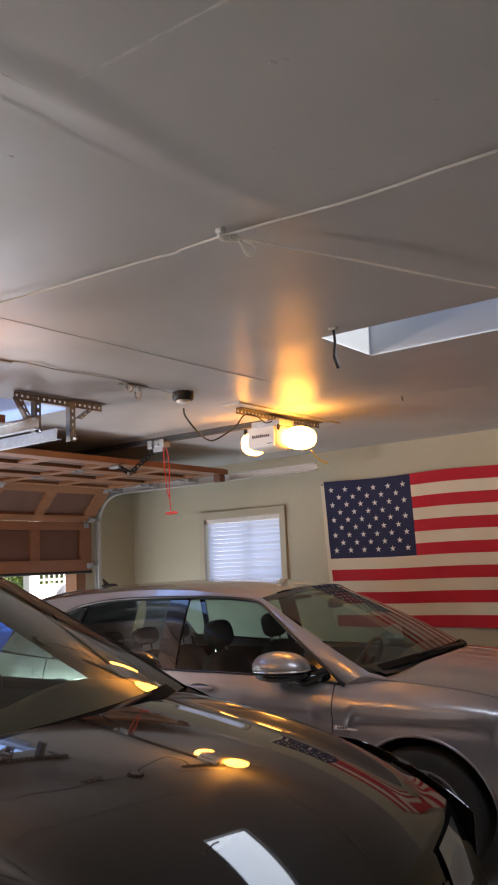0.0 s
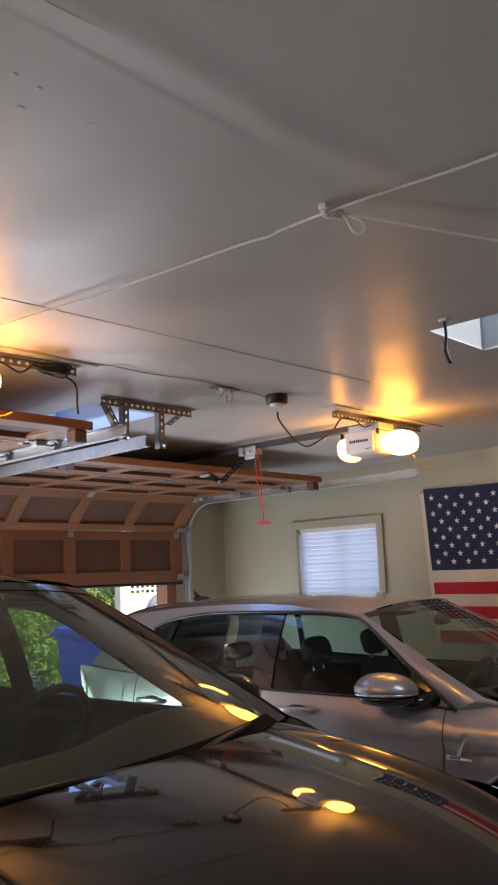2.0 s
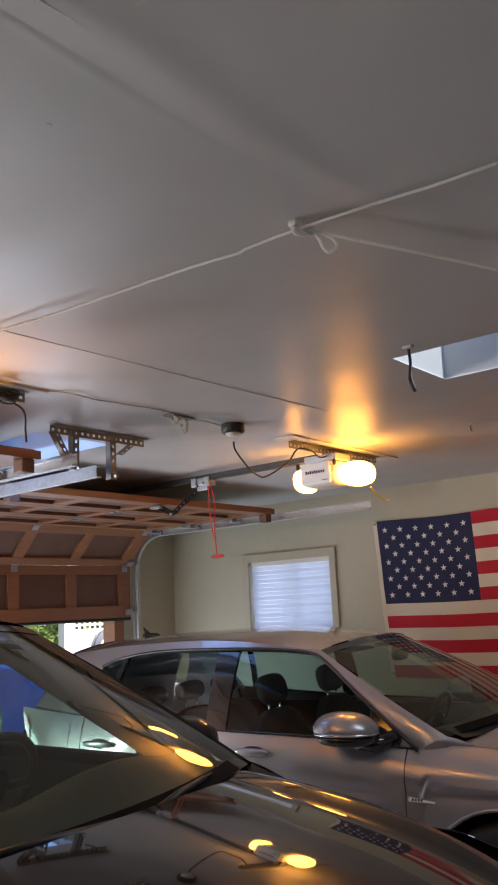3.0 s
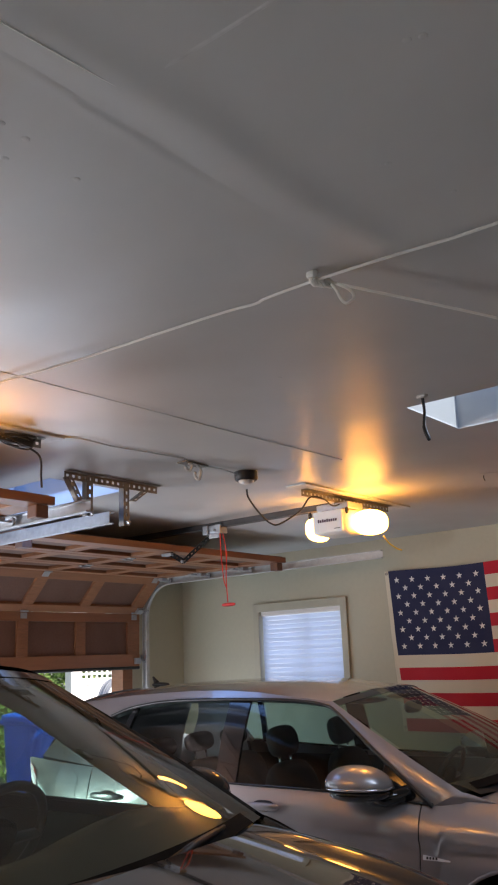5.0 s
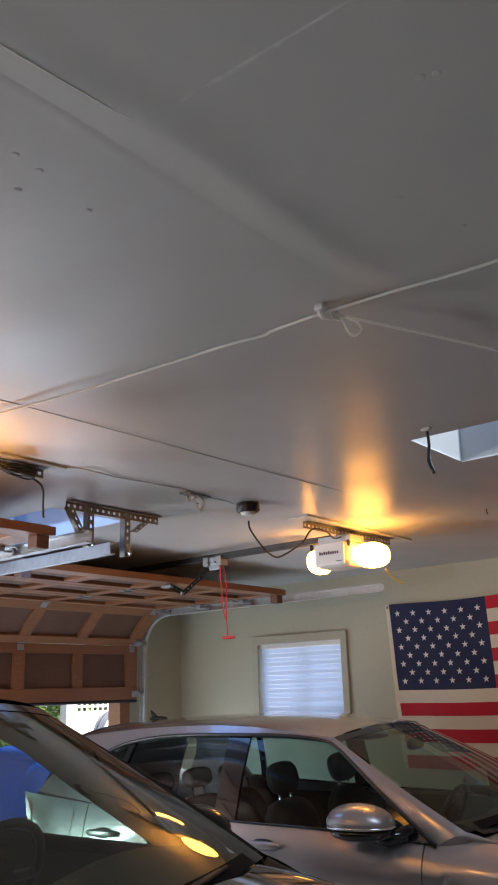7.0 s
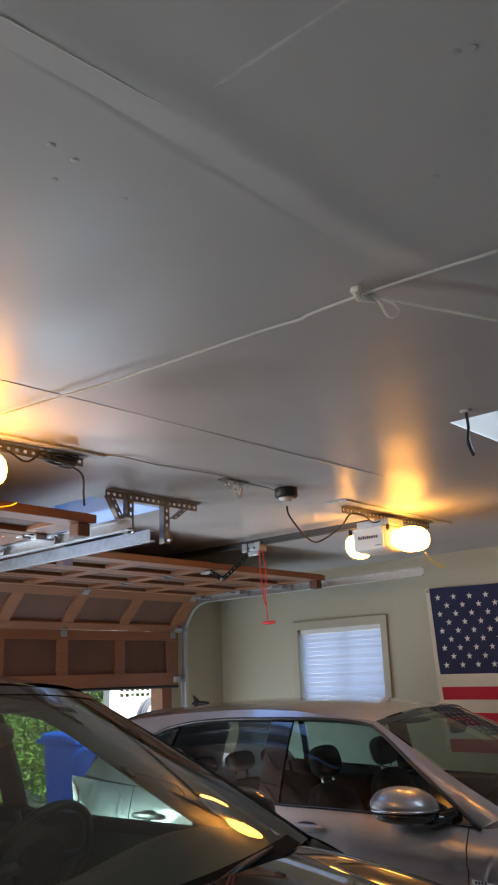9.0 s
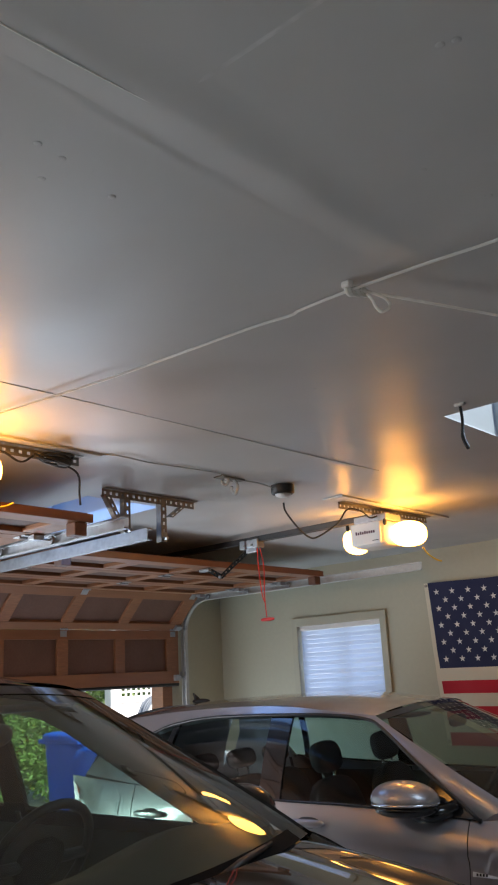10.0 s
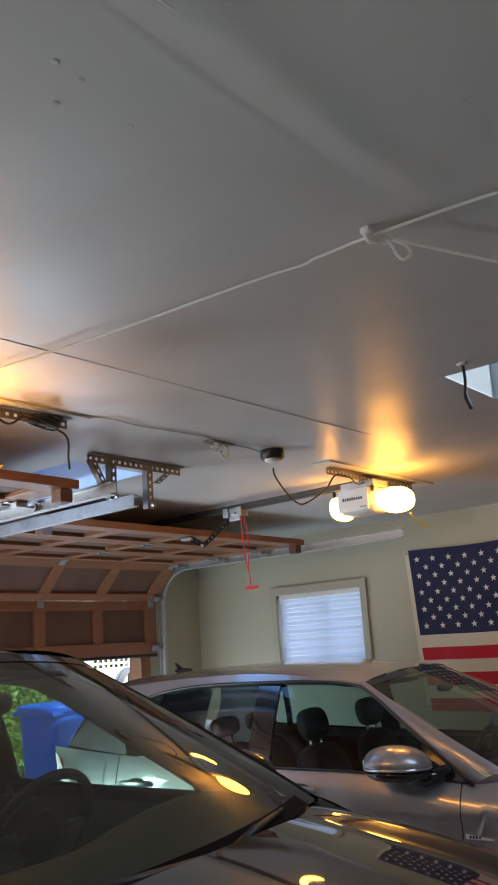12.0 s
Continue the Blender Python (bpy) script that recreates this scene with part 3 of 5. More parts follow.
    nb = part("front_bumper", sheet(nose, 24, 40), paint, car, smooth=True)
    part("grille", sheet(lambda u, v: nose(0.12 + 0.22 * u, 0.27 + 0.46 * v) + Vector((0.006, 0, 0)), 6, 12), M_GLOSSBLACK, nb, smooth=True)
    part("lower_grille", sheet(lambda u, v: nose(0.55 + 0.25 * u, 0.2 + 0.6 * v) + Vector((0.006, 0, 0)), 6, 12), M_BLACK, nb, smooth=True)
    for k in range(3):
        part("grille_bar", tube([nose(0.16 + 0.07 * k, 0.28 + 0.44 * j / 10) + Vector((0.012, 0, 0)) for j in range(11)], 0.008, 6), M_CHROME, nb, smooth=True)
    for v0, v1 in ((0.06, 0.25), (0.75, 0.94)):
        part("headlamp", sheet(lambda u, v: nose(0.03 + 0.24 * u, v0 + (v1 - v0) * v) + Vector((0.008, 0, 0.002)), 6, 8), M_LAMP, nb, smooth=True)
    bdg = nose(0.08, 0.5)
    bp = part("badge", rounded_blob(bdg + Vector((0.01, 0, 0)), (0.012, 0.072, 0.044), 2.0, 24, 12, Matrix.Rotation(radians(-28), 4, "Y")), M_BADGE, nb, "oval blue badge with a bright rim", True)
    part("badge_rim", tube([bdg + Vector((0.014 - 0.021 * math.sin(t), 0.075 * math.cos(t), 0.042 * math.sin(t))) for t in [2 * math.pi * k / 24 for k in range(24)]], 0.0065, 6, True), M_CHROME, bp, smooth=True)

    def tail(u, v):
        w = 2 * v - 1
        r = roof(1.0, v)
        pts = P["tail"]
        x = smooth_table([(a, b) for a, b, c in pts])(u)
        z = smooth_table([(a, c) for a, b, c in pts])(u)
        half = r.y + ((W(XE + 0.25) * w) - r.y) * min(u * 1.8, 1.0)
        return Vector((x - 0.0 + 0.14 * abs(w) ** 3 * min(1.0, u * 2), half, z - (RC(P["roof_end"]) - r.z) * (1 - u)))
    tg = part("tailgate", sheet(tail, 30, 24), paint, car, smooth=True)
    part("rear_window", sheet(lambda u, v: tail(0.06 + 0.30 * u, 0.12 + 0.76 * v) + Vector((-0.008, 0, 0.004)), 8, 12), M_TINT, tg, smooth=True)
    for s, v0 in ((-1, 0.0), (1, 0.80)):
        part("tail_lamp", sheet(lambda u, v: tail(0.46 + 0.16 * u, v0 + 0.2 * v) + Vector((-0.01, s * 0.006, 0)), 6, 6), M_TAIL, tg, smooth=True)
        x0, x1 = XE + 0.225, XE + P["lamp_run"]
        part("side_lamp", sheet(lambda u, v, s=s: flank(x0 + (x1 - x0) * u, P["lamp_z"] + 0.15 * v * (1 - 0.3 * u), s) + Vector((0, s * 0.006, 0)), 5, 5), M_TAIL, car, smooth=True)
    bm = rounded_blob((P["fin_x"], 0, RC(P["fin_x"]) + 0.014), (0.075, 0.022, 0.016), 2.2, 16, 10)
    bmesh.ops.create_cone(bm, segments=10, radius1=0.02, radius2=0.005, depth=0.055, cap_ends=True, matrix=pose(P["fin_x"] - 0.05, 0, RC(P["fin_x"]) + 0.045, 0, -38, 0))
    part("aerial_fin", bm, M_BLACK, car, smooth=True)
    for ax in (ax_f, ax_r):
        for s in (-1, 1):
            add_wheel(car, ax, s * (W(ax) - 0.125), P["tyre"])
    # cabin
    x_dash = b0[0] - 0.12
    bm = box((XE + 0.35, -W(-2) + 0.06, 0.24), (b1[0] + 0.1, W(-2) - 0.06, 0.46), 0.02)
    part("cabin_floor", bm, M_CABIN, car)
    for s in (-1, 1):
        part("door_card", sheet(lambda u, v, s=s: Vector((XA0 - 0.1 + (P["c_front"][0][0] - XA0) * u, s * (W(-2) - 0.13), 0.4 + (ZB(-2) - 0.42) * v)), 8, 4), M_CABIN, car)

    def dash(u, v):
        w = 2 * v - 1
        x = x_dash + 0.16 - 0.62 * u
        z = b0[2] - 0.055 + P["dash_up"] * min(1.0, 3 * u) - 0.04 * u + 0.05 * math.sin(math.pi * min(u * 1.4, 1)) - 0.42 * max(0, u - 0.72) / 0.28 + (0.045 * math.exp(-((w - 0.48) / 0.28) ** 2) * (1 if 0.35 < u < 0.85 else 0.3))
        return Vector((x - 0.20 * w * w * (1 - u), (b1[1] - 0.05) * w, z))
    part("dashboard", sheet(dash, 24, 24), M_CABIN, car, smooth=True)
    sw = Vector((P["wheel_x"], 0.37, P["wheel_z"]))
    mt = Matrix.Translation(sw) @ Matrix.Rotation(radians(-62), 4, "Y")
    st = part("steering_wheel", tube([mt @ Vector((0.185 * math.cos(t), 0.185 * math.sin(t), 0)) for t in [2 * math.pi * k / 32 for k in range(32)]], 0.015, 8, True), M_BLACK, car, smooth=True)
    part("wheel_hub", rounded_blob((0, 0, 0), (0.075, 0.085, 0.03), 2.5, 16, 10, Matrix.Rotation(radians(-62), 4, "Y")), M_FRIT, st).location = sw
    for a in (0, 180, 270):
        d = Vector((math.cos(radians(a - 90)), math.sin(radians(a - 90)), 0)) * 0.18
        part("wheel_spoke", tube([mt @ Vector((0, 0, 0)), mt @ d], 0.017, 6), M_BLACK, st, smooth=True)

    for sx, sy, rear in P["seats"]:
        seat = part("seat", rounded_blob((sx + 0.24, sy, 0.52), (0.26, 0.25, 0.10), 3.5), M_SEAT, car, smooth=True)
        lean = Matrix.Rotation(radians(-14), 4, "Y")
        zb = P["seat_top"] - (0.05 if rear else 0.0)
        part("seat_back", rounded_blob((sx - 0.06, sy, (zb + 0.5) / 2), (0.075, 0.245 if not rear else 0.28, (zb - 0.45) / 2), 3.2, 20, 14, lean), M_SEAT, seat, smooth=True)
        part("head_restraint", rounded_blob((sx - 0.145, sy, zb + 0.12), (0.048, 0.135, 0.085 if not rear else 0.06), 3, 18, 12, lean), M_SEAT, seat, smooth=True)
        for dy in (-0.06, 0.06):
            part("restraint_post", tube([(sx - 0.12, sy + dy, zb - 0.06), (sx - 0.142, sy + dy, zb + 0.08)], 0.007, 6), M_CHROME, seat, smooth=True)
    rv = screen(0.80, 0.5) + Vector((-0.07, 0, -0.045))
    part("rear_view_mirror", rounded_blob(rv, (0.018, 0.115, 0.034), 3, 18, 10), M_BLACK, car, smooth=True)
    for s in (-1, 1):
        part("sun_visor", rounded_blob(screen(0.90, 0.5 + s * 0.22) + Vector((-0.12, 0, -0.02)), (0.08, 0.17, 0.012), 3, 16, 8), M_CABIN, car, smooth=True)
        base = screen(0.015, 0.5 + s * 0.02 + 0.12)
        tip = screen(0.035, 0.5 + s * 0.28 + 0.04)
        wp = part("wiper", tube([base + Vector((0.02, 0, 0.004)), (base + tip) / 2 + Vector((0.010, 0, 0.010)), tip + Vector((0.004, 0, 0.008))], [0.014, 0.011, 0.008], 8), M_BLACK, car, smooth=True)
        part("wiper_blade", tube([screen(0.02, 0.5 + s * 0.10 + 0.08) + Vector((0.006, 0, 0.006)), screen(0.04, 0.5 + s * 0.31 + 0.04) + Vector((0.006, 0, 0.006))], 0.006, 6), M_BLACK, wp)
    return car, flank, bonnet


HATCH = dict(
    width=[(0, 0.60), (-0.15, 0.76), (-0.4, 0.86), (-0.8, 0.897), (-1.3, 0.885), (-2.3, 0.893), (-3.35, 0.893), (-3.6, 0.872), (-3.8, 0.80), (-3.95, 0.70), (-4.1, 0.56)],
    belt_z=[(-1.12, 0.915), (-1.25, 0.902), (-1.5, 0.925), (-1.9, 0.944), (-2.34, 0.955), (-3.3, 1.005), (-4.0, 1.05)], belt_y=[(-1.12, 0.79), (-1.25, 0.805), (-1.7, 0.83), (-2.34, 0.845), (-3.3, 0.83), (-4.0, 0.76)],
    rail_z=[(-1.2, 1.33), (-1.84, 1.345), (-2.4, 1.408), (-3.0, 1.398), (-3.5, 1.36), (-3.95, 1.30)], rail_y=[(-1.2, 0.60), (-1.83, 0.60), (-2.4, 0.645), (-3.2, 0.63), (-3.95, 0.56)],
    fender_z=[(-1.4, 0.925), (-1.1, 0.925), (-0.9, 0.915), (-0.5, 0.86), (-0.2, 0.75), (0, 0.66)], fender_y=[(-1.25, 0.79), (-0.9, 0.775), (-0.5, 0.745), (-0.2, 0.66), (0, 0.52)],
    crown=[(-1.2, 0.07), (-0.8, 0.085), (-0.4, 0.085), (-0.1, 0.06)], roof_z=[(-1.75, 1.394), (-2.2, 1.445), (-2.7, 1.455), (-3.3, 1.43), (-3.95, 1.36)],
    a_base=-1.12, a_top=-1.84, a_z=0.957, apex=(-1.25, 0.900), end=-4.10, shoulder=0.80, scallop=0.735, front_axle=-0.86, rear_axle=-3.49, arch=0.362, tyre=0.315, sill=0.20,
    fascia=-0.28, seam_front=-1.305, seam_mid=-2.36, seam_rear=-3.30, roof_end=-3.60,
    dlo=dict(tip_top=(-1.85, 1.330), round=[(-1.53, 1.107), (-1.78, 1.285), (-1.88, 1.330)]), glass_top=[(-2.05, 1.352), (-2.3, 1.362), (-2.8, 1.358), (-3.1, 1.325), (-3.25, 1.28)],
    c_front=[(-3.25, 1.28), (-3.36, 1.19), (-3.25, 1.005)], c_rear=[(-3.58, 1.345), (-3.65, 1.20), (-3.76, 1.05)],
    windows=[("sail_panel", [(-1.255, 0.902), (-1.50, 0.926)], [(-1.262, 0.912), (-1.50, 1.082)], M_GLOSSBLACK),
             ("front_window", [(-1.51, 0.928), (-1.86, 0.943), (-2.30, 0.956)], [(-1.51, 1.088), (-1.79, 1.290), (-1.89, 1.332), (-2.30, 1.364)], M_TINT),
             ("middle_pillar", [(-2.30, 0.957), (-2.43, 0.960)], [(-2.30, 1.360), (-2.43, 1.358)], M_GLOSSBLACK),
             ("rear_side_window", [(-2.43, 0.961), (-3.13, 0.995)], [(-2.43, 1.358), (-2.8, 1.355), (-3.08, 1.325)], M_TINT),
             ("rear_divider", [(-3.13, 0.995), (-3.17, 1.0)], [(-3.08, 1.325), (-3.12, 1.318)], M_GLOSSBLACK),
             ("quarter_window", [(-3.17, 1.0), (-3.25, 1.005), (-3.36, 1.19)], [(-3.12, 1.318), (-3.25, 1.28)], M_TINT)],
    moulding=M_GLOSSBLACK, moulding_top=M_BLACK, handles=(-2.12, -3.15), handle_z=0.865,
    mirror=(-1.555, 0.925, 0.995), mirror_r=(0.155, 0.120, 0.085), mirror_foot=(-1.36, 0.80, 0.955), chrome_mirror=True,
    screen_base=(-0.90, 0, 1.005), screen_top=(-1.75, 0, 1.392),
    bonnet_front=-0.10, bonnet_sweep=0.22, crease=0.014, crease_at=0.66, ridge=0.0, nozzles=(), nose=0.10,
    tail=[(0, -3.60, 1.41), (0.1, -3.68, 1.36), (0.38, -3.93, 1.06), (0.6, -4.06, 0.80), (0.75, -4.10, 0.60), (1.0, -4.04, 0.25)], lamp_z=0.86, lamp_run=0.30,
    fin_x=-3.46, dash_up=0.0, wheel_x=-1.62, wheel_z=0.86, seats=[(-2.15, -0.36, False), (-2.15, 0.36, False), (-3.0, -0.40, True), (-3.0, 0.40, True), (-3.0, 0.0, True)], seat_top=1.00)
hatch, hatch_flank, hatch_bonnet = build_car("grey metallic five-door hatchback parked nose-in on concrete", (0, 0, 0), M_GREY, HATCH)
bm = sheet(lambda u, v: hatch_flank(-1.290 + 0.125 * u, 0.690 + 0.020 * v * (1 - 0.7 * u), -1) + Vector((0, -0.005, 0)), 6, 2)
plate = thicken(part("fender_badge", bm, M_WHITEBAR, hatch, "small pale fender badge"), 0.003)
for k in range(4):
    part("badge_mark", sheet(lambda u, v: hatch_flank(-1.272 + 0.014 * k + 0.009 * u, 0.695 + 0.010 * v, -1) + Vector((0, -0.010, 0)), 1, 1), M_BLACK, plate)
part("charge_flap", sheet(lambda u, v: hatch_flank(-3.40 - 0.17 * u, 0.83 + 0.14 * v, -1) + Vector((0, -0.004, 0)), 5, 5), M_GREY, hatch, smooth=True)

SUV = dict(
    width=[(0, 0.52), (-0.12, 0.67), (-0.35, 0.82), (-0.8, 0.905), (-1.3, 0.905), (-2.3, 0.915), (-3.5, 0.915), (-4.1, 0.87), (-4.5, 0.74)],
    belt_z=[(-1.25, 1.10), (-2.35, 1.115), (-3.4, 1.17), (-4.2, 1.22)], belt_y=[(-1.25, 0.83), (-1.7, 0.855), (-2.35, 0.865), (-3.4, 0.85), (-4.2, 0.78)],
    rail_z=[(-1.25, 1.52), (-1.95, 1.545), (-2.5, 1.60), (-3.2, 1.60), (-3.8, 1.56), (-4.2, 1.50)], rail_y=[(-1.25, 0.60), (-1.95, 0.60), (-2.5, 0.65), (-3.4, 0.64), (-4.2, 0.58)],
    fender_z=[(-1.3, 1.108), (-1.12, 1.076), (-0.95, 1.040), (-0.6, 0.966), (-0.35, 0.888), (-0.18, 0.815), (-0.06, 0.745), (0, 0.70)], fender_y=[(-1.3, 0.82), (-0.9, 0.83), (-0.55, 0.805), (-0.3, 0.735), (-0.1, 0.61), (0, 0.50)],
    crown=[(-1.3, 0.045), (-0.9, 0.068), (-0.5, 0.072), (-0.2, 0.055), (0, 0.03)], roof_z=[(-1.80, 1.585), (-2.2, 1.635), (-2.8, 1.655), (-3.5, 1.64), (-4.2, 1.57)],
    trim=([(-1.62, 1.112), (-1.81, 1.223), (-1.954, 1.315), (-2.107, 1.413), (-2.243, 1.467), (-2.46, 1.492)], [(-1.36, 1.135), (-1.99, 1.510), (-2.46, 1.547)]),
    a_base=-1.24, a_top=-1.95, a_z=1.112, apex=(-1.34, 1.115), end=-4.52, shoulder=0.96, scallop=0.88, front_axle=-0.92, rear_axle=-3.61, arch=0.385, tyre=0.35, sill=0.27,
    fascia=-0.19, seam_front=-1.36, seam_mid=-2.58, seam_rear=-3.45, roof_end=-4.2,
    dlo=dict(tip_top=(-2.00, 1.520), round=[(-1.70, 1.338), (-1.93, 1.475), (-2.05, 1.522)]), glass_top=[(-2.4, 1.55), (-3.0, 1.555), (-3.5, 1.535), (-3.95, 1.48)],
    c_front=[(-3.95, 1.48), (-4.05, 1.36), (-3.95, 1.20)], c_rear=[(-4.2, 1.50), (-4.28, 1.36), (-4.3, 1.22)],
    windows=[("sail_panel", [(-1.36, 1.105), (-1.68, 1.108)], [(-1.38, 1.135), (-1.68, 1.325)], M_GLOSSBLACK),
             ("front_window", [(-1.69, 1.108), (-2.0, 1.112), (-2.52, 1.122)], [(-1.69, 1.33), (-2.00, 1.515), (-2.52, 1.552)], M_CARGLASS),
             ("middle_pillar", [(-2.52, 1.122), (-2.64, 1.127)], [(-2.52, 1.552), (-2.64, 1.554)], M_GLOSSBLACK),
             ("rear_side_window", [(-2.64, 1.127), (-3.3, 1.16)], [(-2.64, 1.554), (-3.3, 1.545)], M_CARGLASS),
             ("rear_divider", [(-3.3, 1.16), (-3.38, 1.165)], [(-3.3, 1.545), (-3.38, 1.542)], M_GLOSSBLACK),
             ("quarter_window", [(-3.38, 1.165), (-3.95, 1.20), (-4.05, 1.36)], [(-3.38, 1.542), (-3.95, 1.48)], M_TINT)],
    moulding=M_GLOSSBLACK, moulding_top=M_GLOSSBLACK, handles=(-2.22, -3.20), handle_z=0.97,
    mirror=(-1.63, 1.035, 1.140), mirror_r=(0.105, 0.110, 0.075), mirror_foot=(-1.47, 0.86, 1.115), chrome_mirror=False,
    screen_base=(-1.12, 0, 1.095), screen_top=(-1.80, 0, 1.58),
    bonnet_front=-0.165, bonnet_sweep=0.10, crease=0.008, crease_at=0.66, ridge=0.036, nozzles=(), nose=0.07,
    tail=[(0, -4.2, 1.57), (0.1, -4.3, 1.52), (0.38, -4.42, 1.22), (0.6, -4.47, 0.95), (0.75, -4.52, 0.7), (1.0, -4.45, 0.3)], lamp_z=0.98, lamp_run=0.40,
    fin_x=-3.9, dash_up=0.075, wheel_x=-1.90, wheel_z=1.07, seats=[(-2.40, -0.37, False), (-2.40, 0.37, False), (-3.3, -0.42, True), (-3.3, 0.42, True)], seat_top=1.17)
suv, suv_flank, suv_bonnet = build_car("dark metallic compact sport utility car parked nose-in on concrete", (0.07, -3.2, 0), M_DARK, SUV)


# ---- window with a banded shade ----
M_SHADE = bpy.data.materials.new("shade_cloth")
M_SHADE.use_nodes = True
nt = M_SHADE.node_tree
b = nt.nodes["Principled BSDF"]
b.inputs["Base Color"].default_value = (0.62, 0.68, 0.78, 1)
b.inputs["Roughness"].default_value = 0.9
tl = nt.nodes.new("ShaderNodeBsdfTranslucent")
tl.inputs[0].default_value = (0.70, 0.80, 0.98, 1)
mx = nt.nodes.new("ShaderNodeMixShader")
mx.inputs[0].default_value = 0.32
nt.links.new(b.outputs[0], mx.inputs[1])
nt.links.new(tl.outputs[0], mx.inputs[2])
nt.links.new(mx.outputs[0], nt.nodes["Material Output"].inputs[0])
M_SHEER = M_SHADE.copy()
M_SHEER.name = "sheer_cloth"
M_SHEER.node_tree.nodes["Mix Shader"].inputs[0].default_value = 0.42
win = thing("window_1", "small garage window with a pale banded pull-down shade", "window", kind="structure")
f = 0.050
fr = part("window_frame", slab_with_holes([WIN[0] - f, WIN[0] + 0.012, WIN[1] - 0.012, WIN[1] + f], [WIN[2] - f, WIN[2] + 0.012, WIN[3] - 0.012, WIN[3] + f + 0.01], lambda i, j: i == 1 and j == 1, -0.022, -0.0025, "y"), M_TRIM, win)
md = fr.modifiers.new("round", "BEVEL")
md.width, md.segments = 0.004, 2
mid = (WIN[0] + WIN[1]) / 2 + 0.02
part("sash", slab_with_holes([WIN[0], WIN[0] + 0.03, mid - 0.02, mid + 0.02, WIN[1] - 0.03, WIN[1]], [WIN[2], WIN[2] + 0.03, WIN[3] - 0.03, WIN[3]], lambda i, j: j == 1 and i in (1, 3), 0.085, 0.115, "y"), M_WHITEP, win)
for a, c in ((WIN[0] + 0.03, mid - 0.02), (mid + 0.02, WIN[1] - 0.03)):
    g = part("pane", box((a, 0.098, WIN[2] + 0.03), (c, 0.102, WIN[3] - 0.03)), glass("window_glass", (0.9, 0.95, 1.0)), win)
    g.visible_shadow = False
n = 8
h = (WIN[3] - 0.02 - WIN[2]) / (2 * n)
for k in range(2 * n):
    z0 = WIN[2] + 0.004 + k * h
    part("shade_band", sheet(lambda u, v, z0=z0: Vector((WIN[0] + 0.014 + (WIN[1] - WIN[0] - 0.028) * u, 0.034 + 0.003 * math.sin(9 * u + 0.7 * k) + 0.002 * math.sin(math.pi * v), z0 + (h - 0.001) * v)), 12, 2), M_SHADE if k % 2 else M_SHEER, win, smooth=True)
part("shade_cassette", box((WIN[0] + 0.012, 0.012, WIN[3] - 0.05), (WIN[1] - 0.012, 0.055, WIN[3] - 0.004), 0.008), M_WHITEP, win)

# ---- flag ----
M_FRED = material("flag_red", (0.52, 0.014, 0.034), 0.8, grain=0.15, scale=300, stain=0.1, stain_scale=3, bump=0.3, bump_scale=500)
M_FWHITE = material("flag_white", (0.70, 0.66, 0.54), 0.8, grain=0.1, scale=300, stain=0.1, stain_scale=3, bump=0.3, bump_scale=500)
M_FBLUE = material("flag_blue", (0.016, 0.023, 0.080), 0.8, grain=0.2, scale=300, stain=0.1, stain_scale=3, bump=0.3, bump_scale=500)
M_STAR = material("star_white", (0.78, 0.77, 0.75), 0.75, grain=0.1, scale=300)
FP, FZ, FH, FL, FC = 0.445, 2.215, 1.216, 2.03, 0.81


def cloth(p, z, lift=0.0):
    """A point of the hanging flag, with its slack waves."""
    u, d = p - FP, FZ - z
    w = 0.010 * math.sin(5.1 * u + 1.3 * d) + 0.008 * math.sin(2.3 * u - 3.7 * d + 1) + 0.012 * d * math.sin(7.5 * u + 0.5) + 0.0022 * math.sin(23 * u - 19 * d + 2 * math.sin(4 * d)) * math.sin(2.1 * u + 1.7 * d + 0.4) ** 2
    return Vector((p + 0.045 * d * (1 - u / FL), -0.026 + w * min(1.0, 0.25 + 1.4 * d) - lift, z - 0.012 * math.sin(math.pi * u / 1.1) ** 2 * (1 - d / FH)))


flag = thing("flag", "large cloth flag with red and cream stripes pinned to wall", "flag")
st = FH / 13
for k in range(13):
    p0 = FP + (FC if k < 7 else 0.0)
    z1 = FZ - k * st
    part("stripe", sheet(lambda u, v: cloth(p0 + (FP + FL - p0) * u, z1 - st * v), 40, 3), M_FWHITE if k % 2 else M_FRED, flag, smooth=True)
canton = part("canton", sheet(lambda u, v: cloth(FP + FC * u, FZ - 7 * st * v), 24, 20), M_FBLUE, flag, smooth=True)
part("hoist_band", sheet(lambda u, v: cloth(FP - 0.034 + 0.034 * u, FZ - FH * v), 2, 40), M_FWHITE, flag, smooth=True)
for z in (FZ - 0.02, FZ - FH + 0.03):
    part("grommet", tube([cloth(FP - 0.017 + 0.008 * math.cos(t), z + 0.008 * math.sin(t), 0.003) for t in [2 * math.pi * k / 12 for k in range(12)]], 0.003, 6, True), M_IRON, flag)
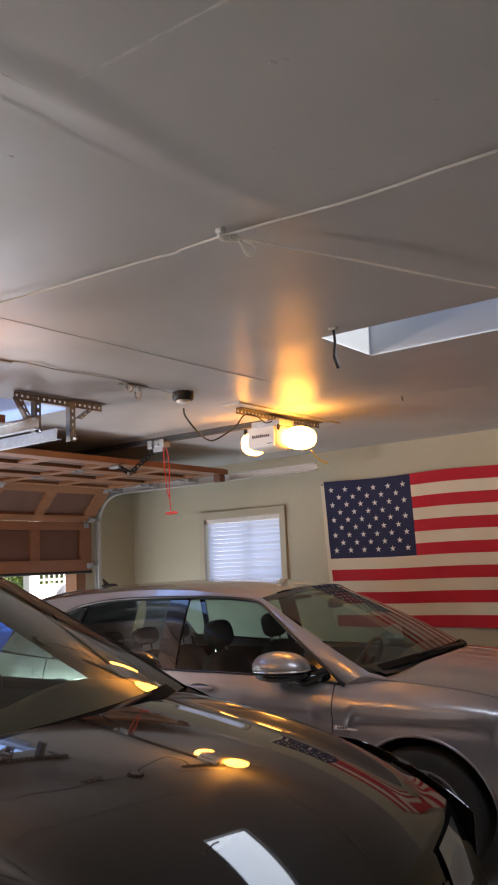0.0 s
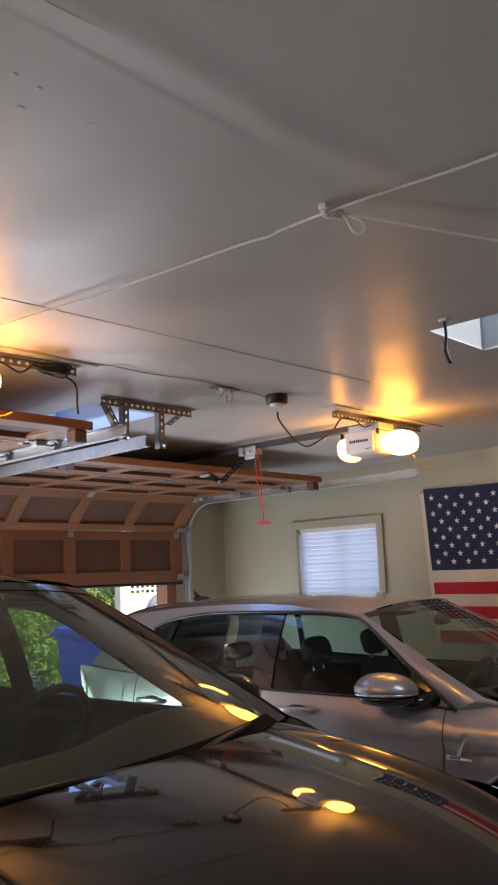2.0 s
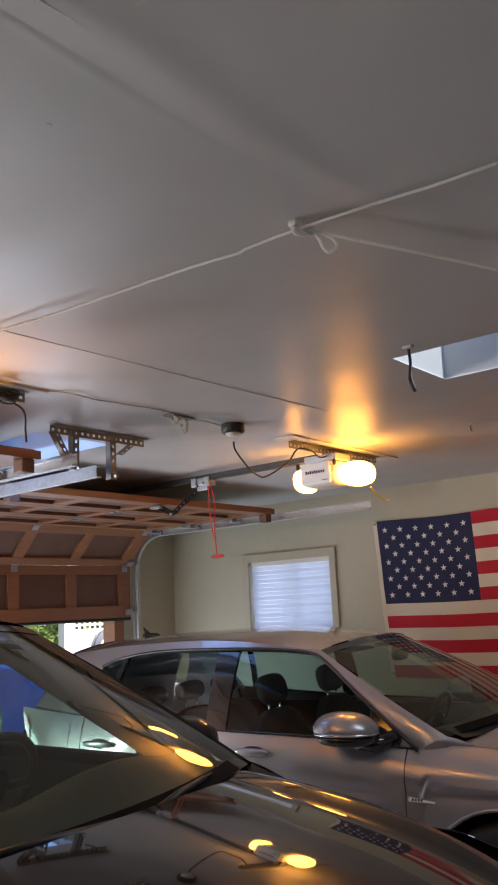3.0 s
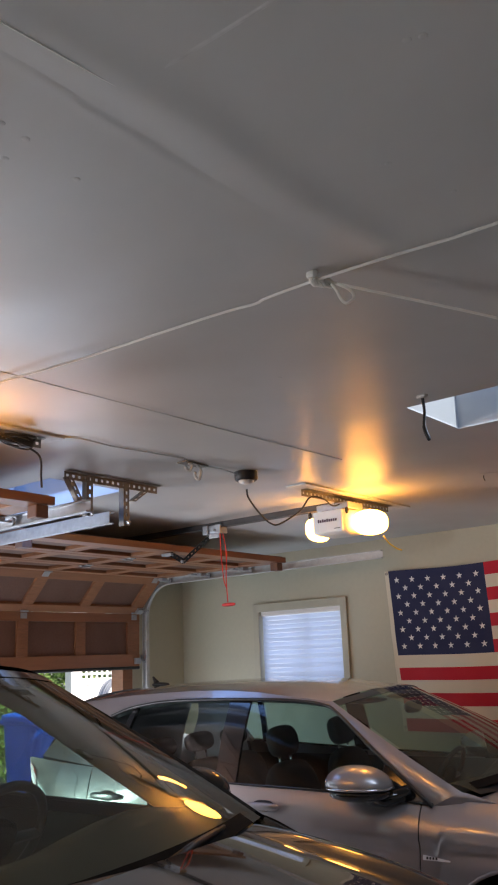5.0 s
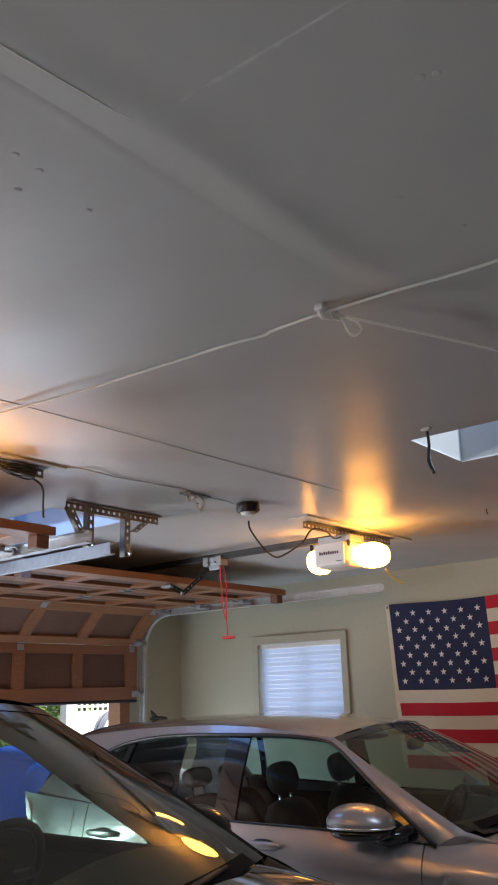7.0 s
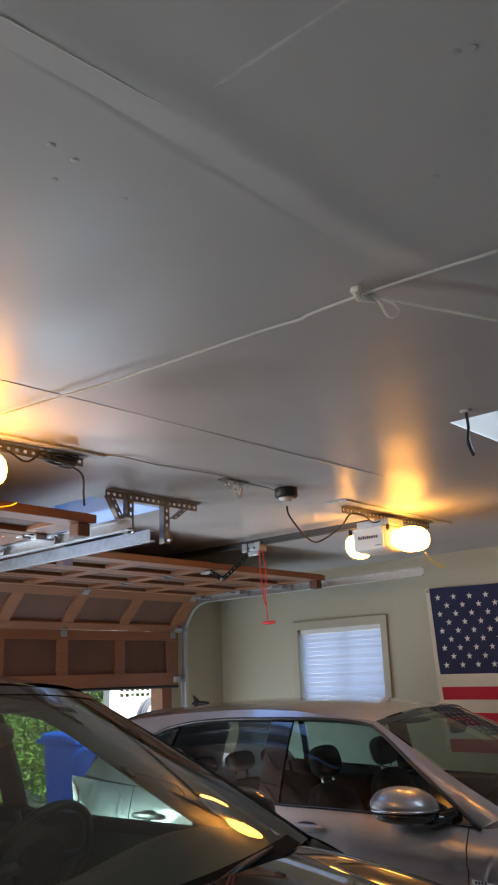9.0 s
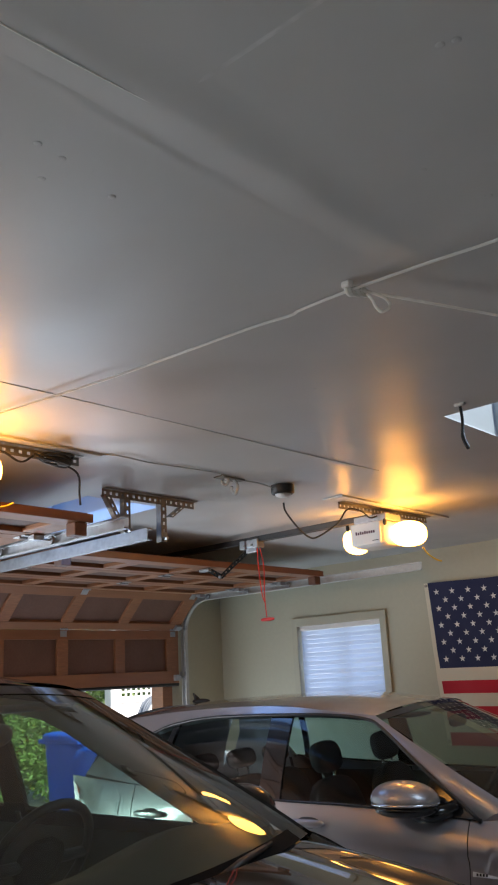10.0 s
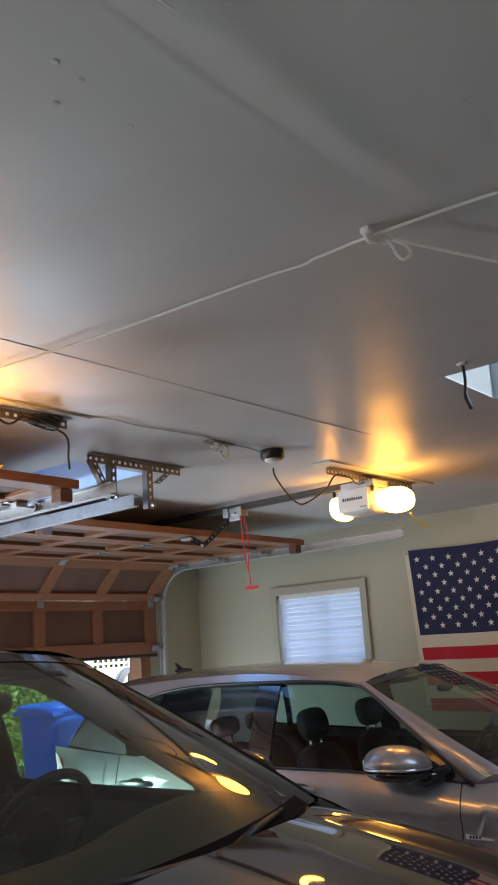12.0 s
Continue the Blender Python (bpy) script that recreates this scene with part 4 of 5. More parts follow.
for r in range(9):
    for c in range(6 if r % 2 == 0 else 5):
        u = (c * 2 + (1 if r % 2 == 0 else 2)) / 12 * FC
        d = (0.116 + 0.0978 * r) * 7 * st
        bm = bmesh.new()
        vs = [bm.verts.new(cloth(FP + u + (0.0265 if k % 2 == 0 else 0.0105) * math.sin(math.pi * k / 5), FZ - d + (0.0265 if k % 2 == 0 else 0.0105) * math.cos(math.pi * k / 5), 0.003)) for k in range(10)]
        mid_v = bm.verts.new(cloth(FP + u, FZ - d, 0.004))
        for k in range(10):
            bm.faces.new((mid_v, vs[k], vs[(k + 1) % 10]))
        part("star", bm, M_STAR, canton)


# ---- car doors with their tracks ----
SEC, NSEC = 0.462, 5
PATH_P, CURVE_Z, CURVE_R = DOOR_P + 0.05, 1.98, 0.33


def door_path(s):
    """The place (p, z) on the roller track, s metres up from the floor."""
    if s <= CURVE_Z:
        return Vector((PATH_P, 0, s))
    a = (s - CURVE_Z) / CURVE_R
    if a <= math.pi / 2:
        return Vector((PATH_P + CURVE_R * (1 - math.cos(a)), 0, CURVE_Z + CURVE_R * math.sin(a)))
    d = s - CURVE_Z - CURVE_R * math.pi / 2
    return Vector((PATH_P + CURVE_R + d, 0, CURVE_Z + CURVE_R + 0.003 * d))


def car_door(name, label, q0, q1, lift):
    """An overhead door of hinged wooden sections, raised by lift."""
    door = thing(name, label, "garage door", kind="structure")
    cols = 4
    end, mul = 0.139, 0.105
    pitch = (q1 - q0 - 2 * end + mul) / cols
    for k in range(NSEC):
        a, b = door_path(lift + k * SEC + 0.004), door_path(lift + (k + 1) * SEC - 0.004)
        up = (b - a).normalized()
        out = Vector((-up.z, 0, up.x))
        m = Matrix(((out.x, 0, up.x, a.x), (0, 1, 0, 0), (out.z, 0, up.z, a.z), (0, 0, 0, 1)))
        H = (b - a).length
        rail_b, rail_t = (0.105, 0.075) if k == 0 else ((0.075, 0.125) if k == NSEC - 1 else (0.075, 0.080))
        sec = part("section", box((0.030, q0 + 0.02, 0.02), (0.036, q1 - 0.02, H - 0.02), 0, m), M_PANEL, door)
        part("bottom_rail", box((-0.012, q0, 0.0), (0.030, q1, rail_b), 0.004, m), M_REDWOOD_H, sec)
        part("top_rail", box((-0.012, q0, H - rail_t), (0.030, q1, H), 0.004, m), M_REDWOOD_H, sec)
        for c in range(cols + 1):
            y1 = q1 - (0 if c == 0 else end + (c - 1) * pitch + (pitch - mul))
            w = end if c in (0, cols) else mul
            if c == cols:
                y1 = q0 + end
            part("stile", box((-0.010, y1 - w, rail_b - 0.001), (0.0295, y1, H - rail_t + 0.001), 0.004, m), M_REDWOOD, sec)
        for c in range(cols):
            y1 = q1 - end - c * pitch
            part("panel", box((0.014, y1 - pitch + mul - 0.004, rail_b - 0.004), (0.022, y1 + 0.004, H - rail_t + 0.004), 0, m), M_PANEL, sec)
        # hinges and rollers at the upper edge
        for y in ((q0 + 0.07, (q0 + q1) / 2, q1 - 0.07) if k < NSEC - 1 else ()):
            bm = box((-0.019, y - 0.03, H - 0.055), (-0.0125, y + 0.03, H - 0.01), 0.002, m)
            add_box(bm, (-0.019, y - 0.03, H + 0.012), (-0.0125, y + 0.03, H + 0.05), 0.002, m)
            tube([m @ Vector((-0.022, y - 0.035, H + 0.003)), m @ Vector((-0.022, y + 0.035, H + 0.003))], 0.008, 8, bm=bm)
            part("hinge", bm, M_STEEL, sec)
        for y, s in ((q0, -1), (q1, 1)):
            bm = box((-0.04, y - s * 0.07, 0.02), (-0.0125, y - s * 0.005, 0.07), 0.004, m)
            tube([m @ Vector((-0.03, y - s * 0.05, 0.045)), m @ Vector((-0.03, y + s * 0.05, 0.045))], 0.006, 8, bm=bm)
            tube([m @ Vector((-0.03, y + s * 0.045, 0.045)), m @ Vector((-0.03, y + s * 0.058, 0.045))], 0.022, 14, bm=bm)
            part("roller", bm, M_STEEL, sec)
    a, b = door_path(lift + NSEC * SEC - 0.10), door_path(lift + NSEC * SEC)
    for y in (q0 + 0.06, q1 - 0.06):
        part("top_bracket", box((b.x - 0.09, y - 0.035, b.z - 0.075), (b.x - 0.02, y + 0.035, b.z - 0.013), 0.006), M_PANEL, door)
    part("weather_strip", tube([door_path(lift) + Vector((0, q0, -0.008)), door_path(lift) + Vector((0, q1, -0.008))], 0.014, 8), M_BLACK, door)
    return door


def door_tracks(q0, q1, p_end, far_metal):
    """The two steel channels of a door, bent over from upright to level."""
    for q, s in ((q0 - 0.055, -1), (q1 + 0.055, 1)):
        tr = thing("door_track", "galvanised steel garage door track bent towards the ceiling", "door track", "door tracks")
        total = CURVE_Z + CURVE_R * math.pi / 2 + (p_end - PATH_P - CURVE_R)
        n = 60
        prof = [(-0.030, -0.012), (-0.030, 0.020), (0.030, 0.020), (0.030, -0.012), (0.024, -0.012), (0.024, 0.017), (-0.024, 0.017), (-0.024, -0.012)]
        bm = bmesh.new()
        rows = []
        for i in range(n + 1):
            x = total * i / n
            p = door_path(x)
            d = (door_path(min(x + 0.01, total)) - door_path(max(x - 0.01, 0.02))).normalized()
            nn = Vector((d.z, 0, -d.x))
            rows.append([bm.verts.new(p + nn * (0.03 + u) + Vector((0, q + s * w, 0))) for u, w in prof])
        for r0, r1 in zip(rows, rows[1:]):
            for k in range(8):
                bm.faces.new((r0[k], r0[(k + 1) % 8], r1[(k + 1) % 8], r1[k]))
        bm.faces.new(rows[0])
        bm.faces.new(rows[-1][::-1])
        part("channel", bm, M_STEEL if s < 0 else far_metal, tr, smooth=False)
        for z in (0.4, 1.0, 1.6):
            part("wall_bracket", box((DOOR_P + 0.001, q + s * 0.015, z), (PATH_P + 0.03, q + s * 0.021, z + 0.05), 0.001), M_STEEL, tr)


M_DULL = material("dull_track_steel", (0.56, 0.58, 0.58), 0.5, 0.25, grain=0.3, scale=30, stain=0.3, stain_scale=6)
LIFT = 1.55
END_P = PATH_P + CURVE_R + (LIFT + SEC * NSEC - CURVE_Z - CURVE_R * math.pi / 2)
car_door("door_1", "half-raised cedar overhead garage door with dark recessed panels", DOOR_R[0], DOOR_R[1], LIFT)
car_door("door_2", "fully raised cedar overhead garage door under the ceiling", DOOR_L[0], DOOR_L[1], 2.40)
door_tracks(DOOR_R[0], DOOR_R[1], 0.72, M_DULL)
door_tracks(DOOR_L[0], DOOR_L[1], 0.90, M_STEEL)

# cedar casing, header and corner brace at the openings
for n, (q0, q1) in enumerate((DOOR_R, DOOR_L)):
    cas = thing("trim_%d" % (n + 1), "cedar door casing with a diagonal corner brace", "door casing", kind="structure")
    for a, c in ((q0 + 0.03, q0 + 0.124), (q1 - 0.144, q1 - 0.03)):
        part("jamb_board", box((DOOR_P - 0.148, a, 0.0), (DOOR_P + 0.002, c, OPEN_Z), 0.003), M_REDWOOD, cas)
    part("head_board", box((DOOR_P - 0.148, q0 + 0.125, OPEN_Z - 0.09), (DOOR_P - 0.002, q1 - 0.145, OPEN_Z - 0.002), 0.003), M_REDWOOD_H, cas)
    part("header", box((DOOR_P + 0.003, q0 - 0.05, OPEN_Z + 0.095), (DOOR_P + 0.04, q1 + 0.05, CEIL - 0.004), 0.003), M_REDWOOD_H, cas)
    for s, a in ((-1, q1 - 0.146), (1, q0 + 0.126)):
        bm = bmesh.new()
        for x in (DOOR_P - 0.13, DOOR_P - 0.03):
            pts = [(a, 1.84), (a, 1.74), (a + s * 0.45, OPEN_Z - 0.091), (a + s * 0.34, OPEN_Z - 0.091)]
            bm.faces.new([bm.verts.new((x, y, z)) for y, z in pts])
        bm.verts.ensure_lookup_table()
        for k in range(4):
            bm.faces.new((bm.verts[k], bm.verts[(k + 1) % 4], bm.verts[4 + (k + 1) % 4], bm.verts[4 + k]))
        part("corner_brace", bm, M_REDWOOD, cas)


# ---- punched angle iron ----
def add_angle(bm, a, b, w=0.035, face=Vector((0, 0, -1)), lip=Vector((1, 0, 0))):
    """A length of punched angle from a to b: one leg along face with slots, one leg along lip."""
    a, b = Vector(a), Vector(b)
    d = (b - a).normalized()
    L = (b - a).length
    n = max(2, int(L / 0.035))
    t = 0.003
    nn = d.cross(face).normalized() * t
    step = L / n
    for i in range(n):
        s0, s1 = i * step, (i + 1) * step
        h0, h1 = s0 + step * 0.28, s1 - step * 0.28
        for x0, x1, y0, y1 in ((s0, s1, 0, w * 0.32), (s0, s1, w * 0.68, w), (s0, h0, w * 0.32, w * 0.68), (h1, s1, w * 0.32, w * 0.68)):
            q = [a + d * x + face * y for x, y in ((x0, y0), (x1, y0), (x1, y1), (x0, y1))]
            bm.faces.new([bm.verts.new(p) for p in q])
            bm.faces.new([bm.verts.new(p + nn) for p in reversed(q)])
    q = [a, b, b + lip * w, a + lip * w]
    up = face * t
    bm.faces.new([bm.verts.new(p) for p in q])
    bm.faces.new([bm.verts.new(p + up) for p in reversed(q)])


DOWN, EAST, NORTH = Vector((0, 0, -1)), Vector((1, 0, 0)), Vector((0, 1, 0))
hang = thing("track_hanger", "punched angle-iron hanger bolted under the ceiling", "track hanger")
bm = bmesh.new()
add_angle(bm, (0.735, -3.50, CEIL - 0.002), (0.745, -2.895, CEIL - 0.002), 0.038, DOWN, EAST)
part("top_angle", bm, M_IRON, hang)
for q, z in ((-3.365, 2.275), (-3.125, 2.250)):
    bm = bmesh.new()
    add_angle(bm, (0.738, q, CEIL - 0.004), (0.738, q, z), 0.036, NORTH, -EAST)
    part("drop_angle", bm, M_IRON, hang)
bm = bmesh.new()
add_angle(bm, (0.746, -3.495, CEIL - 0.03), (0.746, -3.385, 2.28), 0.032, NORTH, -EAST)
part("brace_angle", bm, M_IRON, hang)
bm = bmesh.new()
add_angle(bm, (0.746, -2.99, CEIL - 0.035), (0.746, -3.08, 2.38), 0.03, NORTH, -EAST)
part("brace_angle", bm, M_IRON, hang)
for q, z in ((-3.107, 2.265), (-3.347, 2.285)):
    part("bolt", tube([(0.70, q, z), (0.765, q, z)], 0.009, 6), M_STEEL, hang)

# ---- opener units ----
M_ARM = material("dark_arm_steel", (0.02, 0.019, 0.018), 0.9, spec=0.1, grain=0.3, scale=60)
M_LENS = glowing("lit_lens", (1.0, 0.42, 0.060), 10.4)


def opener(p, q, label, door_end, trolley_p, angle_end):
    """A ceiling-hung door opener with a lamp at each end, its rail, trolley and door arm."""
    un = thing("garage_door_opener", label, "door opener", "door openers", at=(p, q, 0))
    body = part("body", rounded_blob((0, 0, 2.320), (0.132, 0.115, 0.074), 5, 28, 16), M_WHITEP, un, "white plastic housing", True)
    part("face_panel", box((-0.100, -0.1185, 2.258), (0.100, -0.108, 2.384), 0.006), M_WHITEP, body)
    for k in range(9):
        x0 = -0.066 + k * 0.0150
        part("brand_mark", box((x0, -0.1215, 2.320), (x0 + 0.009, -0.119, 2.338 if k in (0, 2, 4) else 2.334)), M_DARKBAR, body)
    part("label_mark", box((0.045, -0.1215, 2.275), (0.085, -0.119, 2.279)), M_BADGE, body)
    part("power_head", box((-0.10, -0.08, 2.390), (0.12, 0.08, 2.430), 0.006), M_STEEL, un)
    for s, (cx, rx) in ((1, (0.212, 0.092)), (-1, (-0.150, 0.045))):
        part("lamp_lens", rounded_blob((cx, 0.0, 2.302), (rx, 0.105, 0.070), 2.5, 24, 16), M_LENS, un, "glowing frosted lamp cover", True)
        part("lens_clip", rounded_blob((s * 0.128, -0.106, 2.372), (0.010, 0.012, 0.020), 2.5, 10, 8), M_BLACK, un)
    bm = bmesh.new()
    add_angle(bm, (0.03, -0.40, CEIL - 0.011), (0.06, angle_end, CEIL - 0.011), 0.036, DOWN, EAST)
    part("mounting_angle", bm, M_IRON, un)
    part("mounting_board", box((0.0, -0.50, CEIL - 0.010), (0.13, 0.64, CEIL - 0.001), 0.002), M_PLASTER, un, "white painted mounting board")
    for y in (-0.07, 0.07):
        part("hanger_strap", box((0.03, y - 0.012, 2.42), (0.034, y + 0.012, CEIL - 0.006)), M_IRON, un)
    rail = part("rail", box((DOOR_P + 0.045 - p, -0.014, 2.418), (-0.06, 0.014, 2.452), 0.003), M_RAIL, un, "dark steel T-rail")
    part("rail_flange", box((DOOR_P + 0.045 - p, -0.024, 2.414), (-0.06, 0.024, 2.4175)), M_RAIL, rail)
    part("rail_bracket", box((DOOR_P + 0.041 - p, -0.05, 2.39), (DOOR_P + 0.09 - p, 0.05, 2.47), 0.004), M_STEEL, un)
    t = trolley_p - p
    bm = rounded_blob((t, 0, 2.408), (0.075, 0.026, 0.026), 6, 16, 10)
    for dx in (-0.055, 0.055):
        add_box(bm, (t + dx - 0.022, -0.036, 2.375), (t + dx + 0.022, 0.036, 2.432), 0.004)
    add_box(bm, (t - 0.045, -0.012, 2.350), (t + 0.045, 0.012, 2.384), 0.004)
    tr = part("trolley", bm, M_STEEL, un, "grey trolley on the rail", False)
    for dx in (-0.03, 0.03):
        part("trolley_bolt", tube([(t + dx, -0.042, 2.395), (t + dx, -0.034, 2.395)], 0.008, 8), M_IRON, tr)
    low = Vector((t - 0.29, 0, 2.225))
    for k, (a, b) in enumerate(((Vector((t - 0.03, 0, 2.372)), low), (low, Vector((door_end - p - 0.06, 0, 2.29))))):
        d = (b - a).normalized()
        side = Vector((-d.z, 0, d.x)) * 0.016
        bm = bmesh.new()
        add_angle(bm, a - side + Vector((0, 0.004 * k, 0)), b - side + Vector((0, 0.004 * k, 0)), 0.032, side.normalized(), Vector((0, 1, 0)) * 0.3)
        part("arm", bm, M_ARM, tr)
    part("arm_bolt", tube([low + Vector((0, -0.018, 0)), low + Vector((0, 0.018, 0))], 0.010, 8), M_STEEL, tr)
    part("door_bracket", box((door_end - p - 0.12, -0.025, 2.277), (door_end - p - 0.03, 0.025, 2.295), 0.003), M_STEEL, tr)
    for dy, z1 in ((-0.012, 2.02), (0.012, 1.93)):
        part("release_cord", tube(curve_points([(t + 0.055, dy, 2.385), (t + 0.070 + dy, dy, 2.25), (t + 0.075, dy, 2.08), (t + 0.09, dy * 0.4, z1)], 5), 0.0035, 6), M_REDCORD, tr, smooth=True)
    h = rounded_blob((t + 0.10, 0, 1.915), (0.055, 0.012, 0.011), 3, 14, 8)
    part("release_handle", h, M_REDCORD, tr, "red pull handle")
    return un


opener(1.21, -1.87, "white ceiling garage door opener with both lamps lit", END_P, 0.24, 0.48)
opener(1.095, -4.53, "white ceiling garage door opener beside the south bay", 0.72, 0.80, 0.575)
BARE = curve_points([(1.50, -1.87, 2.215), (1.515, -1.84, 2.175), (1.54, -1.80, 2.145), (1.56, -1.78, 2.135)], 4)
BARE_2 = curve_points([(1.30, -4.53, 2.215), (1.305, -4.46, 2.180), (1.32, -4.40, 2.185), (1.33, -4.37, 2.200)], 4)
for run in (BARE, BARE_2):
    tagged(part("antenna_wire", tube(run, 0.004, 6), M_YELLOW, None, smooth=True), "short yellow aerial wire hanging from the opener", "wire", "aerial wires")

# ---- ceiling outlet and wiring ----
out = thing("ceiling_outlet", "black round ceiling box with a white plug", "outlet", at=(1.29, -2.81, 0))
part("box_cover", lathe([(0.001, CEIL - 0.045), (0.052, CEIL - 0.045), (0.058, CEIL - 0.038), (0.058, CEIL - 0.001)], 28, "z"), M_BLACK, out, smooth=True)
part("plug", lathe([(0.001, CEIL - 0.062), (0.020, CEIL - 0.061), (0.034, CEIL - 0.055), (0.040, CEIL - 0.046), (0.001, CEIL - 0.0455)], 24, "z"), M_WHITEP, out, smooth=True)
cord = tube(curve_points([(1.29, -2.81, CEIL - 0.088), (1.285, -2.79, CEIL - 0.13), (1.25, -2.66, CEIL - 0.19), (1.21, -2.52, CEIL - 0.222), (1.21, -2.44, CEIL - 0.215), (1.23, -2.28, CEIL - 0.13), (1.24, -2.19, CEIL - 0.045), (1.27, -2.10, CEIL - 0.05), (1.26, -2.0, CEIL - 0.075), (1.28, -1.92, CEIL - 0.05)], 6), 0.0048, 8)
tagged(part("power_cord", cord, M_BLACK, None, smooth=True), "black power cord sagging between outlet and opener", "cord")
for pts, rad, lab in (([(1.20, -3.95, CEIL - 0.004), (1.25, -3.85, CEIL - 0.004), (1.276, -3.775, CEIL - 0.012), (1.25, -3.64, CEIL - 0.005), (1.28, -3.45, CEIL - 0.006), (1.285, -3.27, CEIL - 0.004), (1.25, -3.14, CEIL - 0.004), (1.28, -2.99, CEIL - 0.010), (1.28, -2.87, CEIL - 0.02)], 0.003, "thin grey wire stapled across the ceiling"),
                 ([(1.70, -4.9, CEIL - 0.002), (1.72, -4.5, CEIL - 0.002), (1.735, -3.9, CEIL - 0.001), (1.75, -3.3, CEIL - 0.003), (1.772, -2.67, CEIL - 0.001)], 0.0012, "thin grey wire stapled along a ceiling joint"),
                 ([(2.09, -1.83, CEIL - 0.002), (2.285, -1.762, CEIL - 0.002), (2.59, -1.69, CEIL - 0.002), (3.3, -1.55, CEIL - 0.002)], 0.0018, "thin pale wire stapled across the ceiling")):
    tagged(part("ceiling_wire", tube(curve_points(pts, 8), rad, 6), M_WIRE, None, smooth=True), lab, "wire", "ceiling wires")
tagged(part("ceiling_wire", tube([(2.90, -6.6, CEIL - 0.003), (2.975, -5.8, CEIL - 0.003), (2.996, -5.418, CEIL - 0.003), (3.006, -5.28, CEIL - 0.0025), (3.012, -5.19, CEIL - 0.001), (3.014, -5.12, CEIL + 0.002)], 0.0018, 6), M_CORD, None, smooth=True), "thin white wire along the plastered ceiling joint", "wire", "ceiling wires")
bell = thing("hook_hanger", "clear plastic hook screwed into the ceiling", "hook", at=(1.25, -3.125, 0))
M_CLEAR = material("clear_plastic", (0.70, 0.71, 0.72), 0.15, coat=0.5)
part("base", box((-0.035, -0.10, CEIL - 0.008), (0.02, 0.06, CEIL - 0.001), 0.002), M_IRON, bell)
for y, z in ((-0.062, 0.040), (0.0, 0.075)):
    part("hook", tube(curve_points([(0, y, CEIL - 0.008), (0.012, y + 0.014, CEIL - z * 0.5), (0, y + 0.010, CEIL - z), (-0.012, y - 0.004, CEIL - z * 0.75), (-0.004, y - 0.010, CEIL - z * 0.55)], 5), 0.007, 8), M_CLEAR, bell, smooth=True)
bund = thing("cable_bundle", "coiled black cable tied under an angle iron", "cable", at=(1.20, -4.10, 0))
for k in range(5):
    ring = [Vector((0.01 + 0.012 * math.sin(k * 2.1) + 0.022 * math.sin(t), -0.03 + 0.075 * math.cos(t) + 0.006 * k, CEIL - 0.052 - 0.006 * math.sin(k) - 0.016 * math.sin(t + k))) for t in [2 * math.pi * j / 20 for j in range(20)]]
    part("coil", tube(ring, 0.005, 6, True), M_BLACK, bund, smooth=True)
part("cable_end", tube(curve_points([(0, 0.02, CEIL - 0.06), (0.02, 0.09, CEIL - 0.10), (-0.02, 0.13, CEIL - 0.17), (-0.02, 0.135, CEIL - 0.215)], 6), 0.0045, 6), M_BLACK, bund, smooth=True)
part("cable_lead", tube(curve_points([(0, -0.10, CEIL - 0.05), (0.0, -0.16, CEIL - 0.085), (0.01, -0.25, CEIL - 0.06), (-0.02, -0.36, CEIL - 0.045), (0.0, -0.55, CEIL - 0.09)], 6), 0.0045, 6), M_BLACK, bund, smooth=True)
part("tie", rounded_blob((0.01, 0.03, CEIL - 0.06), (0.022, 0.035, 0.016), 2.4, 12, 8), M_BLACK, bund, smooth=True)
stub = thing("hanging_cable", "short black cable stub hanging from the ceiling", "cable", at=(2.545, -3.315, 0))
part("cable", tube(curve_points([(0, 0, CEIL), (0.002, 0.004, CEIL - 0.06), (-0.004, 0.004, CEIL - 0.12), (0.012, 0.002, CEIL - 0.172)], 6), [0.006] * 12 + [0.008] * 6 + [0.006], 8), M_BLACK, stub, smooth=True)
part("staple", rounded_blob((0, 0, CEIL - 0.004), (0.022, 0.012, 0.008), 3, 10, 8), M_WIRE, stub)

nail = thing("ceiling_hook", "small dark hook screwed into the ceiling", "hook", at=(2.08, -1.765, 0))
part("shank", tube(curve_points([(0, 0, CEIL), (0, 0, CEIL - 0.016), (0.004, 0.003, CEIL - 0.030)], 4), 0.0032, 6), M_BLACK, nail, smooth=True)

# ---- white cord strung across the ceiling ----
ZC = CEIL - 0.013
line = thing("twine_line", "white cotton cord strung and knotted under the ceiling", "cord")
part("main_cord", tube(curve_points([(1.15, -4.54, ZC), (1.505, -4.516, ZC), (2.0, -4.46, ZC - 0.003), (2.50, -4.42, ZC), (2.645, -4.408, ZC - 0.004), (2.685, -4.408, ZC), (2.845, -4.417, ZC - 0.006), (3.038, -4.401, ZC - 0.006), (3.265, -4.385, ZC - 0.010), (3.631, -4.378, ZC - 0.004), (4.6, -4.35, ZC)], 10), 0.0040, 8), M_CORD, line, smooth=True)
part("branch_cord", tube(curve_points([(2.857, -4.413, ZC - 0.008), (3.035, -4.00, ZC - 0.014), (3.249, -3.454, ZC - 0.014), (3.60, -2.70, ZC)], 10), 0.0040, 8), M_CORD, line, smooth=True)
bm = bmesh.new()
for k in range(5):
    ring = [Vector((2.841 + 0.006 * k + 0.004 * math.sin(3 * k), -4.417 + 0.008 * k + 0.014 * math.cos(t), ZC - 0.008 + 0.009 * math.sin(t))) for t in [2 * math.pi * j / 12 for j in range(12)]]
    tube(ring, 0.0050, 6, True, bm=bm)
